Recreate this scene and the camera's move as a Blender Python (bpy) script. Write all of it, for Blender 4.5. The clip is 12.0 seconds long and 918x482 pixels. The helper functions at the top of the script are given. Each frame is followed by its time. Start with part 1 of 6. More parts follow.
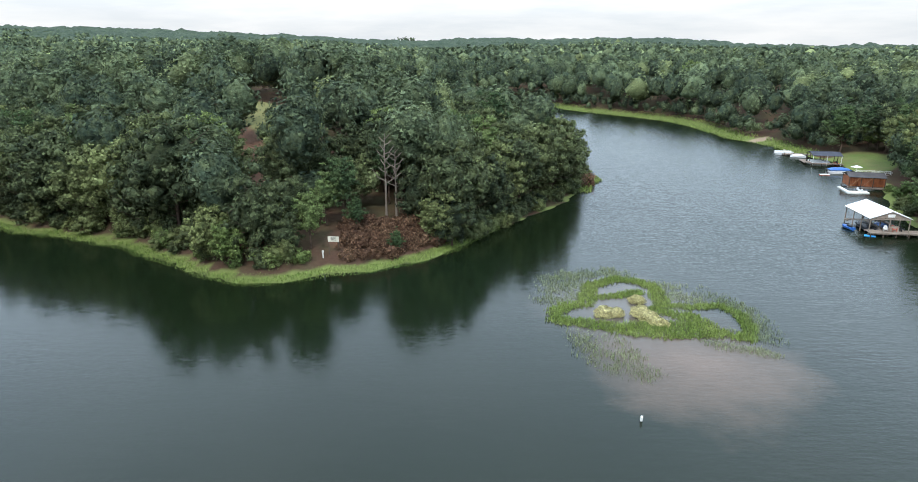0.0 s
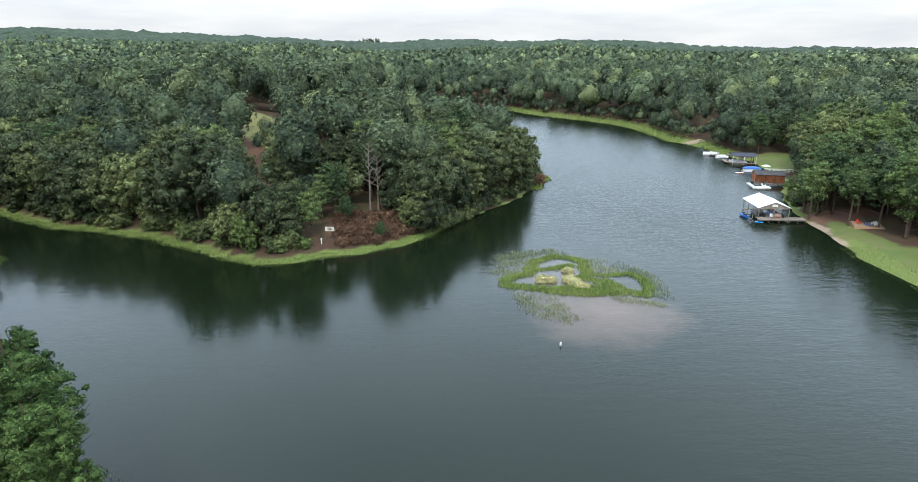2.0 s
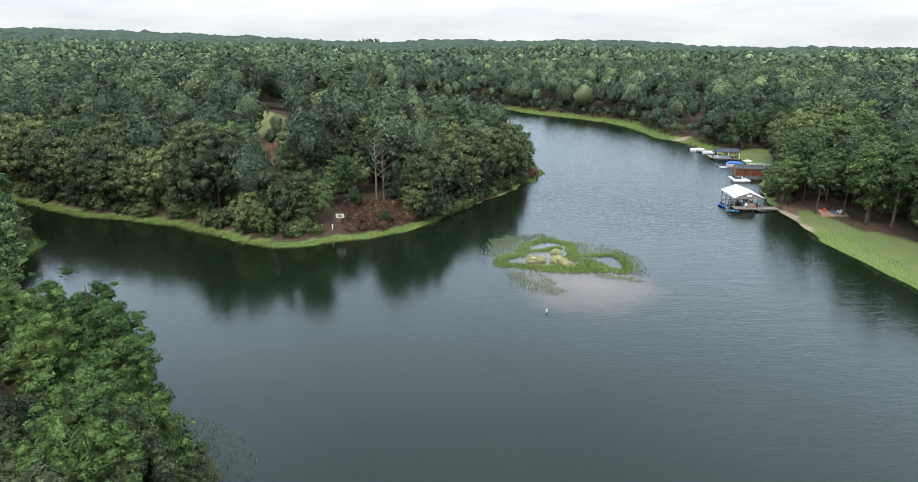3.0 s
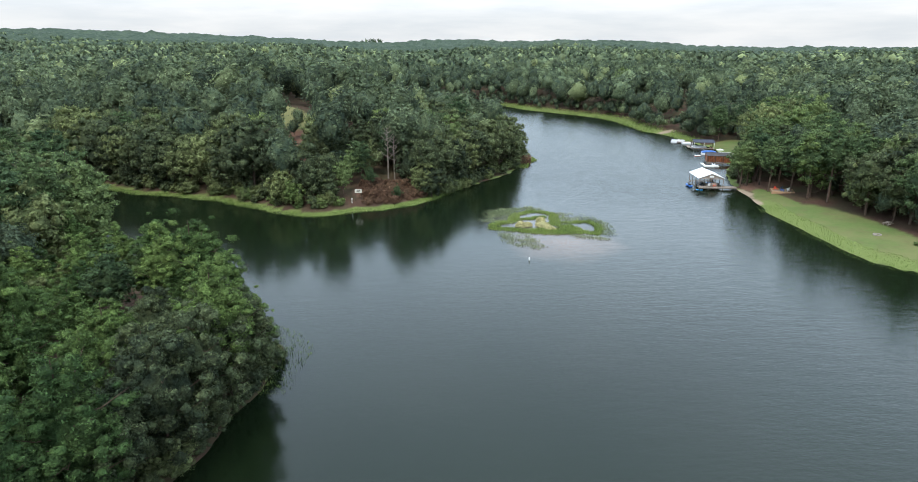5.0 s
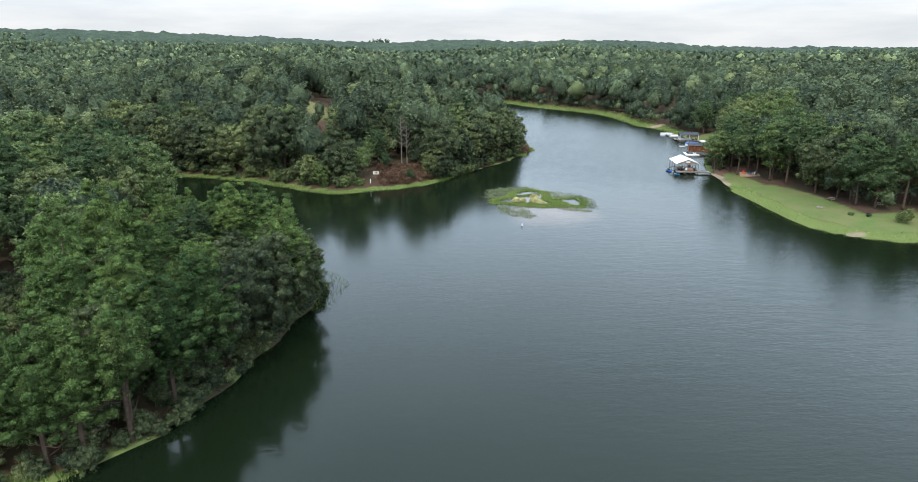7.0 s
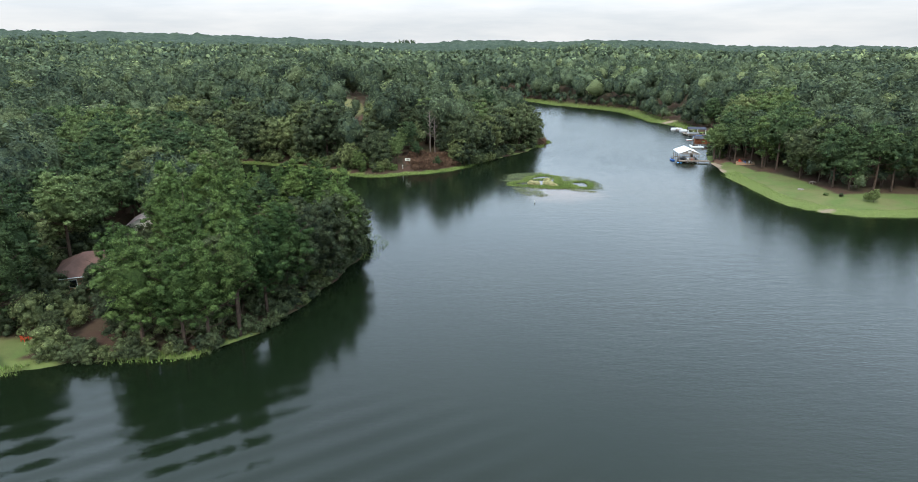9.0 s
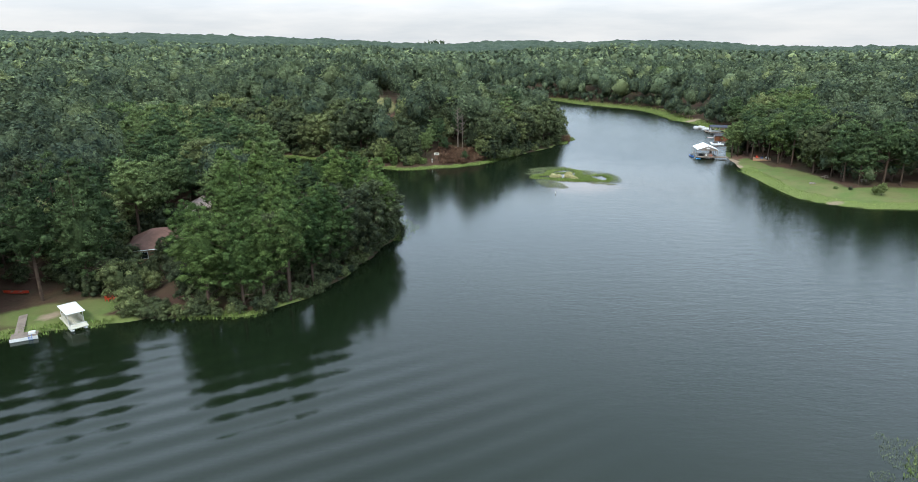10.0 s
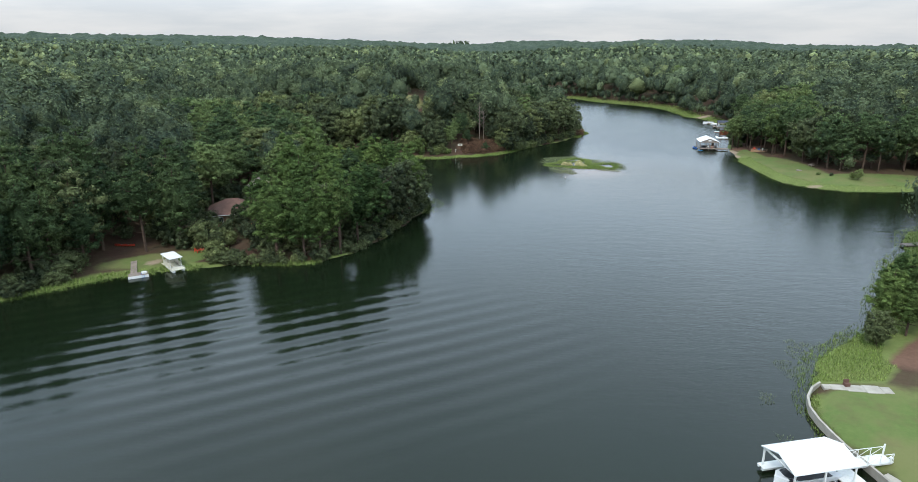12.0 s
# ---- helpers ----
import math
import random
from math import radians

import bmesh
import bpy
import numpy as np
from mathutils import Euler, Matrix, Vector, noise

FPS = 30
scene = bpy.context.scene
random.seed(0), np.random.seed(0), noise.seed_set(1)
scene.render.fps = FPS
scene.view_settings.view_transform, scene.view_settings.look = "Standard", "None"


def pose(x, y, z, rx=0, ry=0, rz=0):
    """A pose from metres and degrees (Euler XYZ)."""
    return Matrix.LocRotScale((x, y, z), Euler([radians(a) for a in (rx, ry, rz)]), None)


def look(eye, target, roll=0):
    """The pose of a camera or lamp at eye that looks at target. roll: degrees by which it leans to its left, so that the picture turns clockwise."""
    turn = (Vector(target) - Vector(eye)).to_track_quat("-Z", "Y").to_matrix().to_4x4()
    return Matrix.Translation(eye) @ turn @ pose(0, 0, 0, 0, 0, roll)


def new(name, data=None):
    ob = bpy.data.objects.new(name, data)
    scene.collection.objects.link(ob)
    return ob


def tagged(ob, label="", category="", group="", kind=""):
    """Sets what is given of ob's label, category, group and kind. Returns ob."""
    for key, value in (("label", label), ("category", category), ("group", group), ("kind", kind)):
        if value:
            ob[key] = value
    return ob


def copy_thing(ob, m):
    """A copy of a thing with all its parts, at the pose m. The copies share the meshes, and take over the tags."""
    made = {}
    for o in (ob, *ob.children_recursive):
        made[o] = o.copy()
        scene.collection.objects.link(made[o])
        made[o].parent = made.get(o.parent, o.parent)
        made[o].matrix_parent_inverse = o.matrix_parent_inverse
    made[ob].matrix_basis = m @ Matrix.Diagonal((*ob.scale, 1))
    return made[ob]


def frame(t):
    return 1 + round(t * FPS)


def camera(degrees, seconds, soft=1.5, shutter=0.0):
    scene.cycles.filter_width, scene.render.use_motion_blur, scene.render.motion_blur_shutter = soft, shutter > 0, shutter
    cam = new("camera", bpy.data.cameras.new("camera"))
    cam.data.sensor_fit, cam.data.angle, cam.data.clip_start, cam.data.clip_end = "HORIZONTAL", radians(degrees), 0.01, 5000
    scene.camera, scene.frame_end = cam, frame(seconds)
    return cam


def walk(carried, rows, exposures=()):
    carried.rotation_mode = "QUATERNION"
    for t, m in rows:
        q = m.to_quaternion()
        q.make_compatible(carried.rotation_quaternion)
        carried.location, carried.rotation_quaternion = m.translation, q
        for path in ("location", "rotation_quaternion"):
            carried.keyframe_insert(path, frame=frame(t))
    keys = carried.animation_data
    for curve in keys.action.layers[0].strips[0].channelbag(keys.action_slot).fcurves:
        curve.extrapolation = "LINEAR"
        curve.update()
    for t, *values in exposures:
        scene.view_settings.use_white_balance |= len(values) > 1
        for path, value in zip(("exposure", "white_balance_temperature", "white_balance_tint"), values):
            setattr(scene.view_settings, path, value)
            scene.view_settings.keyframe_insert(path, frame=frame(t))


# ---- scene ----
cam = camera(72.0, 12.0, soft=0.7)
METRES, EYE, TILT, LEAN, TURN = 150.0, 33.0, -16.8, 0.0, 0.0
ROWS = [
    (0.0, 0.0, 0.0, 0.0, 0.0, 0.0, -0.0),
    (0.5, -0.0012, -0.0442, -0.0024, -2.53, -0.03, 0.73),
    (1.0, -0.0029, -0.0869, -0.0052, -2.97, -0.05, 0.83),
    (1.5, -0.0046, -0.1298, -0.0097, -2.97, -0.05, 0.83),
    (2.0, -0.0063, -0.171, -0.0155, -2.96, -0.06, 0.82),
    (2.5, -0.0078, -0.2125, -0.0247, -2.94, -0.06, 0.83),
    (3.0, -0.01, -0.252, -0.0359, -3.01, -0.08, 0.86),
    (5.0, -0.017, -0.4131, -0.0843, -2.85, -0.07, 0.84),
    (5.5, -0.0188, -0.4533, -0.0967, -2.77, -0.06, 0.8),
    (6.0, -0.0204, -0.4925, -0.1087, -2.65, -0.06, 0.76),
    (6.5, -0.0219, -0.5324, -0.121, -2.52, -0.05, 0.73),
    (7.0, -0.0231, -0.5716, -0.1326, -2.32, -0.05, 0.69),
    (9.0, -0.0257, -0.7286, -0.179, -0.2, -0.0, 0.2),
    (9.5, -0.0241, -0.7686, -0.1909, 1.38, 0.02, -0.21),
    (10.0, -0.022, -0.8074, -0.2027, 2.24, 0.02, -0.43),
    (10.5, -0.0184, -0.8473, -0.2142, 3.21, 0.02, -0.66),
    (11.0, -0.0151, -0.8859, -0.2254, 4.9, 0.01, -1.08),
    (11.5, -0.0113, -0.9256, -0.237, 4.7, 0.01, -0.98),
    (12.0, -0.0082, -0.9645, -0.2484, 4.35, 0.01, -0.87),
]
EXPOSURES = [(0.0, 0.08), (3.0, 0.05), (5.5, 0.02), (7.0, 0.0), (9.5, -0.05), (10.5, -0.07), (11.4, -0.1), (12.0, -0.26)]
walk(cam, [(t, pose(0, 0, EYE, TILT, LEAN, TURN) @ pose(METRES * x, METRES * y, METRES * z, 90 + pitch, roll, yaw)) for t, x, y, z, yaw, pitch, roll in ROWS], EXPOSURES)


# ---------------------------------------------------------------- light
SUN_ELEVATION, SUN_AZIMUTH = 52.0, 200.0


def make_world():
    world = bpy.data.worlds.new("sky")
    scene.world = world
    world.use_nodes = True
    nt = world.node_tree
    nt.nodes.clear()
    out = nt.nodes.new("ShaderNodeOutputWorld")
    bg = nt.nodes.new("ShaderNodeBackground")
    sky = nt.nodes.new("ShaderNodeTexSky")
    sky.sky_type = "NISHITA"
    sky.sun_disc = False
    sky.sun_elevation = radians(SUN_ELEVATION)
    sky.sun_rotation = radians(SUN_AZIMUTH)
    sky.dust_density = 2.0
    # a nearly closed sheet of thin cloud over the blue
    co = nt.nodes.new("ShaderNodeTexCoord")
    mp = nt.nodes.new("ShaderNodeMapping")
    mp.inputs["Scale"].default_value = (2.4, 2.4, 15.0)
    n1 = nt.nodes.new("ShaderNodeTexNoise")
    n1.inputs["Scale"].default_value = 2.2
    n1.inputs["Detail"].default_value = 6.0
    n1.inputs["Roughness"].default_value = 0.55
    ramp = nt.nodes.new("ShaderNodeValToRGB")
    ramp.color_ramp.elements[0].position, ramp.color_ramp.elements[0].color = 0.36, (8.2, 8.7, 9.2, 1)
    ramp.color_ramp.elements[1].position, ramp.color_ramp.elements[1].color = 0.64, (9.9, 10.1, 10.3, 1)
    # an overcast sky is brightest overhead
    sep = nt.nodes.new("ShaderNodeSeparateXYZ")
    lift = nt.nodes.new("ShaderNodeMapRange")
    lift.interpolation_type = "SMOOTHSTEP"
    lift.inputs["From Min"].default_value, lift.inputs["From Max"].default_value = 0.02, 0.22
    lift.inputs["To Min"].default_value, lift.inputs["To Max"].default_value = 1.0, 2.25
    tall = nt.nodes.new("ShaderNodeVectorMath")
    tall.operation = "SCALE"
    rise = nt.nodes.new("ShaderNodeMapRange")
    rise.inputs["From Min"].default_value, rise.inputs["From Max"].default_value = 0.05, 0.25
    cool = nt.nodes.new("ShaderNodeMix")
    cool.data_type = "RGBA"
    cool.inputs["A"].default_value, cool.inputs["B"].default_value = (1, 1, 1, 1), (0.855, 1.025, 1.195, 1)
    mix = nt.nodes.new("ShaderNodeMix")
    mix.data_type = "RGBA"
    mix.inputs["Factor"].default_value = 0.88
    nt.links.new(co.outputs["Generated"], sep.inputs["Vector"])
    nt.links.new(sep.outputs["Z"], lift.inputs["Value"])
    nt.links.new(lift.outputs["Result"], tall.inputs["Scale"])
    nt.links.new(ramp.outputs["Color"], tall.inputs[0])
    nt.links.new(co.outputs["Generated"], mp.inputs["Vector"])
    nt.links.new(mp.outputs["Vector"], n1.inputs["Vector"])
    nt.links.new(n1.outputs["Fac"], ramp.inputs["Fac"])
    nt.links.new(sky.outputs["Color"], mix.inputs["A"])
    nt.links.new(sep.outputs["Z"], rise.inputs["Value"])
    nt.links.new(rise.outputs["Result"], cool.inputs["Factor"])
    tint = nt.nodes.new("ShaderNodeVectorMath")
    tint.operation = "MULTIPLY"
    nt.links.new(tall.outputs["Vector"], tint.inputs[0])
    nt.links.new(cool.outputs["Result"], tint.inputs[1])
    nt.links.new(tint.outputs["Vector"], mix.inputs["B"])
    nt.links.new(mix.outputs["Result"], bg.inputs["Color"])
    bg.inputs["Strength"].default_value = 0.1
    nt.links.new(bg.outputs["Background"], out.inputs["Surface"])


make_world()
sun_data = bpy.data.lights.new("sun", "SUN")
sun_data.energy, sun_data.angle, sun_data.color = 2.4, radians(12), (1.0, 0.96, 0.9)
sun = new("sun", sun_data)
az, el = radians(SUN_AZIMUTH), radians(SUN_ELEVATION)
sun.matrix_world = look((0, 0, 300), (-300 * math.sin(az) * math.cos(el), -300 * math.cos(az) * math.cos(el), 300 - 300 * math.sin(el)))


# ---------------------------------------------------------------- materials
class Mat:
    """A small node-tree writer for one procedural material."""

    def __init__(self, name, rough=0.7, spec=0.3, metal=0.0):
        self.m = bpy.data.materials.new(name)
        self.m.use_nodes = True
        self.nt = self.m.node_tree
        self.bsdf = self.nt.nodes["Principled BSDF"]
        self.bsdf.inputs["Roughness"].default_value = rough
        self.bsdf.inputs["Specular IOR Level"].default_value = spec
        self.bsdf.inputs["Metallic"].default_value = metal
        self.co = self.nt.nodes.new("ShaderNodeTexCoord")
        self.geo = self.nt.nodes.new("ShaderNodeNewGeometry")

    def link(self, a, b):
        self.nt.links.new(a, b)

    def noise(self, scale, detail=3.0, rough=0.55, vec=None, stretch=None):
        n = self.nt.nodes.new("ShaderNodeTexNoise")
        n.inputs["Scale"].default_value = scale
        n.inputs["Detail"].default_value = detail
        n.inputs["Roughness"].default_value = rough
        vec = vec or self.geo.outputs["Position"]
        if stretch:
            mp = self.nt.nodes.new("ShaderNodeMapping")
            mp.inputs["Scale"].default_value = stretch
            self.link(vec, mp.inputs["Vector"])
            vec = mp.outputs["Vector"]
        self.link(vec, n.inputs["Vector"])
        return n.outputs["Fac"]

    def ramp(self, fac, stops):
        r = self.nt.nodes.new("ShaderNodeValToRGB")
        e = r.color_ramp.elements
        while len(e) < len(stops):
            e.new(0.5)
        for el_, (p, c) in zip(e, stops):
            el_.position = p
            el_.color = (*c, 1) if not isinstance(c, (int, float)) else (c, c, c, 1)
        self.link(fac, r.inputs["Fac"])
        return r.outputs["Color"]

    def mix(self, fac, a, b, blend="MIX"):
        n = self.nt.nodes.new("ShaderNodeMix")
        n.data_type, n.blend_type = "RGBA", blend
        for key, val in (("Factor", fac), ("A", a), ("B", b)):
            if isinstance(val, (int, float)):
                n.inputs[key].default_value = val if key == "Factor" else (val, val, val, 1)
            elif isinstance(val, tuple):
                n.inputs[key].default_value = (*val, 1)
            else:
                self.link(val, n.inputs[key])
        return n.outputs["Result"]

    def math(self, op, a, b=0.0, clamp=False):
        n = self.nt.nodes.new("ShaderNodeMath")
        n.operation, n.use_clamp = op, clamp
        for i, val in enumerate((a, b)):
            if isinstance(val, (int, float)):
                n.inputs[i].default_value = val
            else:
                self.link(val, n.inputs[i])
        return n.outputs[0]

    def attr(self, name):
        n = self.nt.nodes.new("ShaderNodeAttribute")
        n.attribute_name = name
        return n.outputs["Fac"]

    def rand(self):
        return self.nt.nodes.new("ShaderNodeObjectInfo").outputs["Random"]

    def island(self):
        return self.geo.outputs["Random Per Island"]

    def color(self, c):
        if isinstance(c, tuple):
            self.bsdf.inputs["Base Color"].default_value = (*c, 1)
        else:
            self.link(c, self.bsdf.inputs["Base Color"])
        return self

    def bump(self, height, strength=0.3, dist=0.05):
        b = self.bumped = self.nt.nodes.new("ShaderNodeBump")
        b.inputs["Strength"].default_value = strength
        b.inputs["Distance"].default_value = dist
        self.link(height, b.inputs["Height"])
        self.link(b.outputs["Normal"], self.bsdf.inputs["Normal"])
        return self


def worn(name, c, rough=0.6, spec=0.3, metal=0.0, amount=0.25, scale=3.0, grain=40.0, stretch=None):
    """Painted, metal, wooden or stone surface with stains and grain at two scales."""
    m = Mat(name, rough, spec, metal)
    a = m.noise(scale, 4, 0.6)
    b = m.noise(grain, 2, 0.6, stretch=stretch)
    dark = tuple(v * (1 - amount) for v in c)
    light = tuple(min(1, v * (1 + amount * 0.5)) for v in c)
    col = m.mix(m.ramp(a, [(0.35, 0.0), (0.65, 1.0)]), dark, light)
    col = m.mix(0.35, col, m.mix(b, tuple(v * 0.7 for v in c), light))
    m.color(col).bump(b, 0.25, 0.02)
    return m.m


def leafy(name, dark, mid, light, per_tree="object", solid=True):
    """Foliage: hue by tree, by clump and by leaf."""
    m = Mat(name, 0.8, 0.12)
    tree = m.rand() if per_tree == "object" else m.attr("tone")
    base = m.ramp(tree, [(0.0, dark), (0.55, mid), (1.0, light)])
    clump = m.noise(0.5, 2, 0.5)
    base = m.mix(m.ramp(clump, [(0.38, 0.0), (0.66, 0.5)]), base, m.mix(0.55, base, light))
    leaf = m.ramp(m.island(), [(0.0, 0.5), (0.6, 1.0), (1.0, 1.5)])
    mottle = m.noise(2.6, 3, 0.7)
    col = m.mix(1.0, base, leaf, "MULTIPLY")
    col = m.mix(1.0, col, m.ramp(mottle, [(0.3, 0.58), (0.5, 1.0), (0.72, 1.5)]), "MULTIPLY")
    if solid:
        m.bump(mottle, 1.0, 0.5)
    m.color(col)
    tr = m.nt.nodes.new("ShaderNodeBsdfTranslucent")
    m.link(col, tr.inputs["Color"])
    mx = m.nt.nodes.new("ShaderNodeMixShader")
    mx.inputs["Fac"].default_value = 0.1
    out = m.nt.nodes["Material Output"]
    m.link(m.bsdf.outputs["BSDF"], mx.inputs[1])
    m.link(tr.outputs["BSDF"], mx.inputs[2])
    m.link(mx.outputs["Shader"], out.inputs["Surface"])
    return m.m


PINE = leafy("pine_needles", (0.036, 0.07, 0.024), (0.077, 0.128, 0.039), (0.14, 0.2, 0.058))
PINE_WOOD = leafy("dark_pine_needles", (0.036, 0.066, 0.033), (0.086, 0.132, 0.056), (0.17, 0.225, 0.082))
# pine needles again, darkened so the colour carries the west bank's shade
PINE_SHADED = leafy("shaded_pine_needles", (0.022, 0.043, 0.02), (0.045, 0.076, 0.031), (0.085, 0.122, 0.046))
OAK = leafy("oak_leaves", (0.036, 0.051, 0.03), (0.084, 0.106, 0.051), (0.175, 0.203, 0.08))
LIGHT_LEAF = leafy("pale_leaves", (0.101, 0.151, 0.051), (0.139, 0.191, 0.061), (0.192, 0.235, 0.086))
RUST_LEAF = leafy("rusty_brush_leaves", (0.1, 0.056, 0.036), (0.15, 0.084, 0.053), (0.21, 0.13, 0.08))
# blue-grey distance haze is mixed into these leaf colours
WOODS = leafy("woods_leaves", (0.04, 0.061, 0.042), (0.105, 0.139, 0.077), (0.23, 0.268, 0.115), "tone")
# bluish base colour with the haze of the far ridges painted in
CANOPY = Mat("canopy_from_afar", 0.8, 0.1)
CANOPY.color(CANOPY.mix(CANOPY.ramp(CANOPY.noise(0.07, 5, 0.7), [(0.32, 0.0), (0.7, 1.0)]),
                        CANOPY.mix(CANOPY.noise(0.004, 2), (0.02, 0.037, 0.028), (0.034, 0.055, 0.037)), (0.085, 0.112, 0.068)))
CANOPY.bump(CANOPY.noise(0.11, 4, 0.7), 1.0, 9.0)
CANOPY = CANOPY.m
BARK = worn("pine_bark", (0.09, 0.062, 0.046), 0.9, 0.1, 0, 0.45, 1.5, 14, (1, 1, 0.25))
DEADWOOD = worn("bleached_deadwood", (0.21, 0.175, 0.145), 0.85, 0.15, 0, 0.4, 1.2, 12, (1, 1, 0.2))
GRASS = leafy("shore_grass_blades", (0.125, 0.19, 0.045), (0.175, 0.24, 0.06), (0.25, 0.295, 0.1), "tone", False)
REED = leafy("reed_blades", (0.16, 0.2, 0.1), (0.21, 0.245, 0.125), (0.27, 0.3, 0.16), "tone", False)
STRAW = leafy("straw_shrub_leaves", (0.42, 0.38, 0.17), (0.5, 0.45, 0.21), (0.58, 0.53, 0.27))


def ground_material():
    m = Mat("ground_cover", 0.95, 0.1)
    fine = m.noise(1.6, 4, 0.65)
    broad = m.noise(0.11, 3, 0.6)
    # pine straw and leaf litter
    litter = m.mix(fine, (0.045, 0.026, 0.019), (0.10, 0.058, 0.04))
    litter = m.mix(m.ramp(broad, [(0.4, 0.0), (0.65, 0.7)]), litter, (0.075, 0.07, 0.035))
    clay = m.mix(fine, (0.105, 0.056, 0.038), (0.18, 0.106, 0.073))
    lawn = m.mix(fine, (0.075, 0.116, 0.032), (0.135, 0.172, 0.055))
    marsh = m.mix(fine, (0.10, 0.135, 0.035), (0.175, 0.20, 0.07))
    lawn = m.mix(m.ramp(broad, [(0.4, 0.0), (0.62, 0.85)]), lawn, (0.15, 0.15, 0.06))
    lawn = m.mix(m.ramp(m.noise(0.33, 4, 0.65), [(0.5, 0.0), (0.7, 0.42)]), lawn, (0.12, 0.09, 0.05))
    sand = m.mix(fine, (0.22, 0.165, 0.115), (0.34, 0.26, 0.185))
    meadow = m.mix(fine, (0.15, 0.152, 0.06), (0.22, 0.208, 0.09))
    mud = m.mix(fine, (0.03, 0.034, 0.02), (0.05, 0.05, 0.03))
    ragged = m.math("MULTIPLY", m.math("SUBTRACT", m.noise(0.5, 4, 0.6), 0.5), 1.1)
    col = litter
    for name, c in (("clay", clay), ("meadow", meadow), ("lawn", lawn), ("marsh", marsh), ("sand", sand), ("mud", mud)):
        a = m.math("ADD", m.attr(name), m.math("MULTIPLY", ragged, m.math("MULTIPLY", m.attr(name), m.math("SUBTRACT", 1.0, m.attr(name)))))
        a = m.math("ADD", a, m.math("MULTIPLY", ragged, m.math("MULTIPLY", m.attr(name), 0.6)), True)
        col = m.mix(m.ramp(a, [(0.3, 0.0), (0.7, 1.0)]), col, c)
    m.color(col).bump(m.noise(2.4, 5, 0.7), 0.6, 0.15)
    return m.m


def water_material():
    m = Mat("lake_water", 0.12, 0.5)
    m.bsdf.inputs["IOR"].default_value = 1.33
    pos = m.geo.outputs["Position"]
    deep = m.mix(m.ramp(m.noise(0.02, 3, 0.5), [(0.35, 0.0), (0.65, 1.0)]), (0.0055, 0.0095, 0.0036), (0.0064, 0.0118, 0.0056))
    # silt stirred up round the reed bed
    sub = m.nt.nodes.new("ShaderNodeVectorMath")
    sub.operation = "SUBTRACT"
    m.link(pos, sub.inputs[0])
    sub.inputs[1].default_value = (26.0, 62.5, 0)
    mp = m.nt.nodes.new("ShaderNodeMapping")
    mp.inputs["Scale"].default_value = (0.075, 0.066, 0)
    m.link(sub.outputs[0], mp.inputs["Vector"])
    ln = m.nt.nodes.new("ShaderNodeVectorMath")
    ln.operation = "LENGTH"
    m.link(mp.outputs["Vector"], ln.inputs[0])
    d = m.math("ADD", ln.outputs["Value"], m.math("MULTIPLY", m.math("SUBTRACT", m.noise(0.09, 4, 0.6), 0.5), 1.1))
    col = m.mix(m.ramp(d, [(0.1, 0.75), (0.6, 0.4), (1.05, 0.0)]), deep, (0.15, 0.1, 0.074))
    sub2 = m.nt.nodes.new("ShaderNodeVectorMath")
    sub2.operation = "DISTANCE"
    m.link(pos, sub2.inputs[0])
    sub2.inputs[1].default_value = (22.0, 79.5, 0)
    pool = m.math("ADD", m.math("MULTIPLY", sub2.outputs["Value"], 0.075), m.math("MULTIPLY", m.math("SUBTRACT", m.noise(0.3, 3), 0.5), 0.8))
    col = m.mix(m.ramp(pool, [(0.3, 0.7), (1.0, 0.0)]), col, (0.12, 0.1, 0.085))
    m.color(col)
    # wind ripples in patches, and the slow wash running along the wooded point
    sep = m.nt.nodes.new("ShaderNodeSeparateXYZ")
    m.link(pos, sep.inputs["Vector"])
    open_lake = m.math("ADD", m.math("MULTIPLY", m.math("SUBTRACT", sep.outputs["X"], 24.0), 0.013), m.math("MULTIPLY", m.noise(0.018, 3, 0.55), 0.9))
    gust = m.ramp(open_lake, [(0.25, 0.28), (0.55, 0.7), (1.1, 1.0)])
    # wind ruffles the open reach beyond the headland
    reach = m.math("ADD", m.math("MULTIPLY", m.math("ADD", sep.outputs["Y"], m.math("MULTIPLY", sep.outputs["X"], 0.8)), 0.01), m.math("MULTIPLY", m.math("SUBTRACT", m.noise(0.02, 3, 0.6), 0.5), 0.6))
    m.link(m.ramp(m.math("SUBTRACT", reach, 1.2), [(0.0, 0.12), (0.75, 0.2)]), m.bsdf.inputs["Roughness"])
    r1 = m.noise(1.5, 3, 0.6, stretch=(0.5, 1.3, 1))
    r2 = m.noise(0.45, 2, 0.5, stretch=(0.4, 1.2, 1))
    r3 = m.noise(4.5, 2, 0.6, stretch=(0.55, 1.2, 1))
    ripple = m.math("MULTIPLY", m.math("ADD", m.math("ADD", r1, m.math("MULTIPLY", r3, 0.2)), m.math("MULTIPLY", r2, 1.2)), gust)
    wave = m.nt.nodes.new("ShaderNodeTexWave")
    wave.wave_type, wave.bands_direction, wave.wave_profile = "BANDS", "Y", "SIN"
    wave.inputs["Scale"].default_value = 0.083
    wave.inputs["Distortion"].default_value = 1.3
    wave.inputs["Detail"].default_value = 1.0
    wave.inputs["Detail Scale"].default_value = 0.35
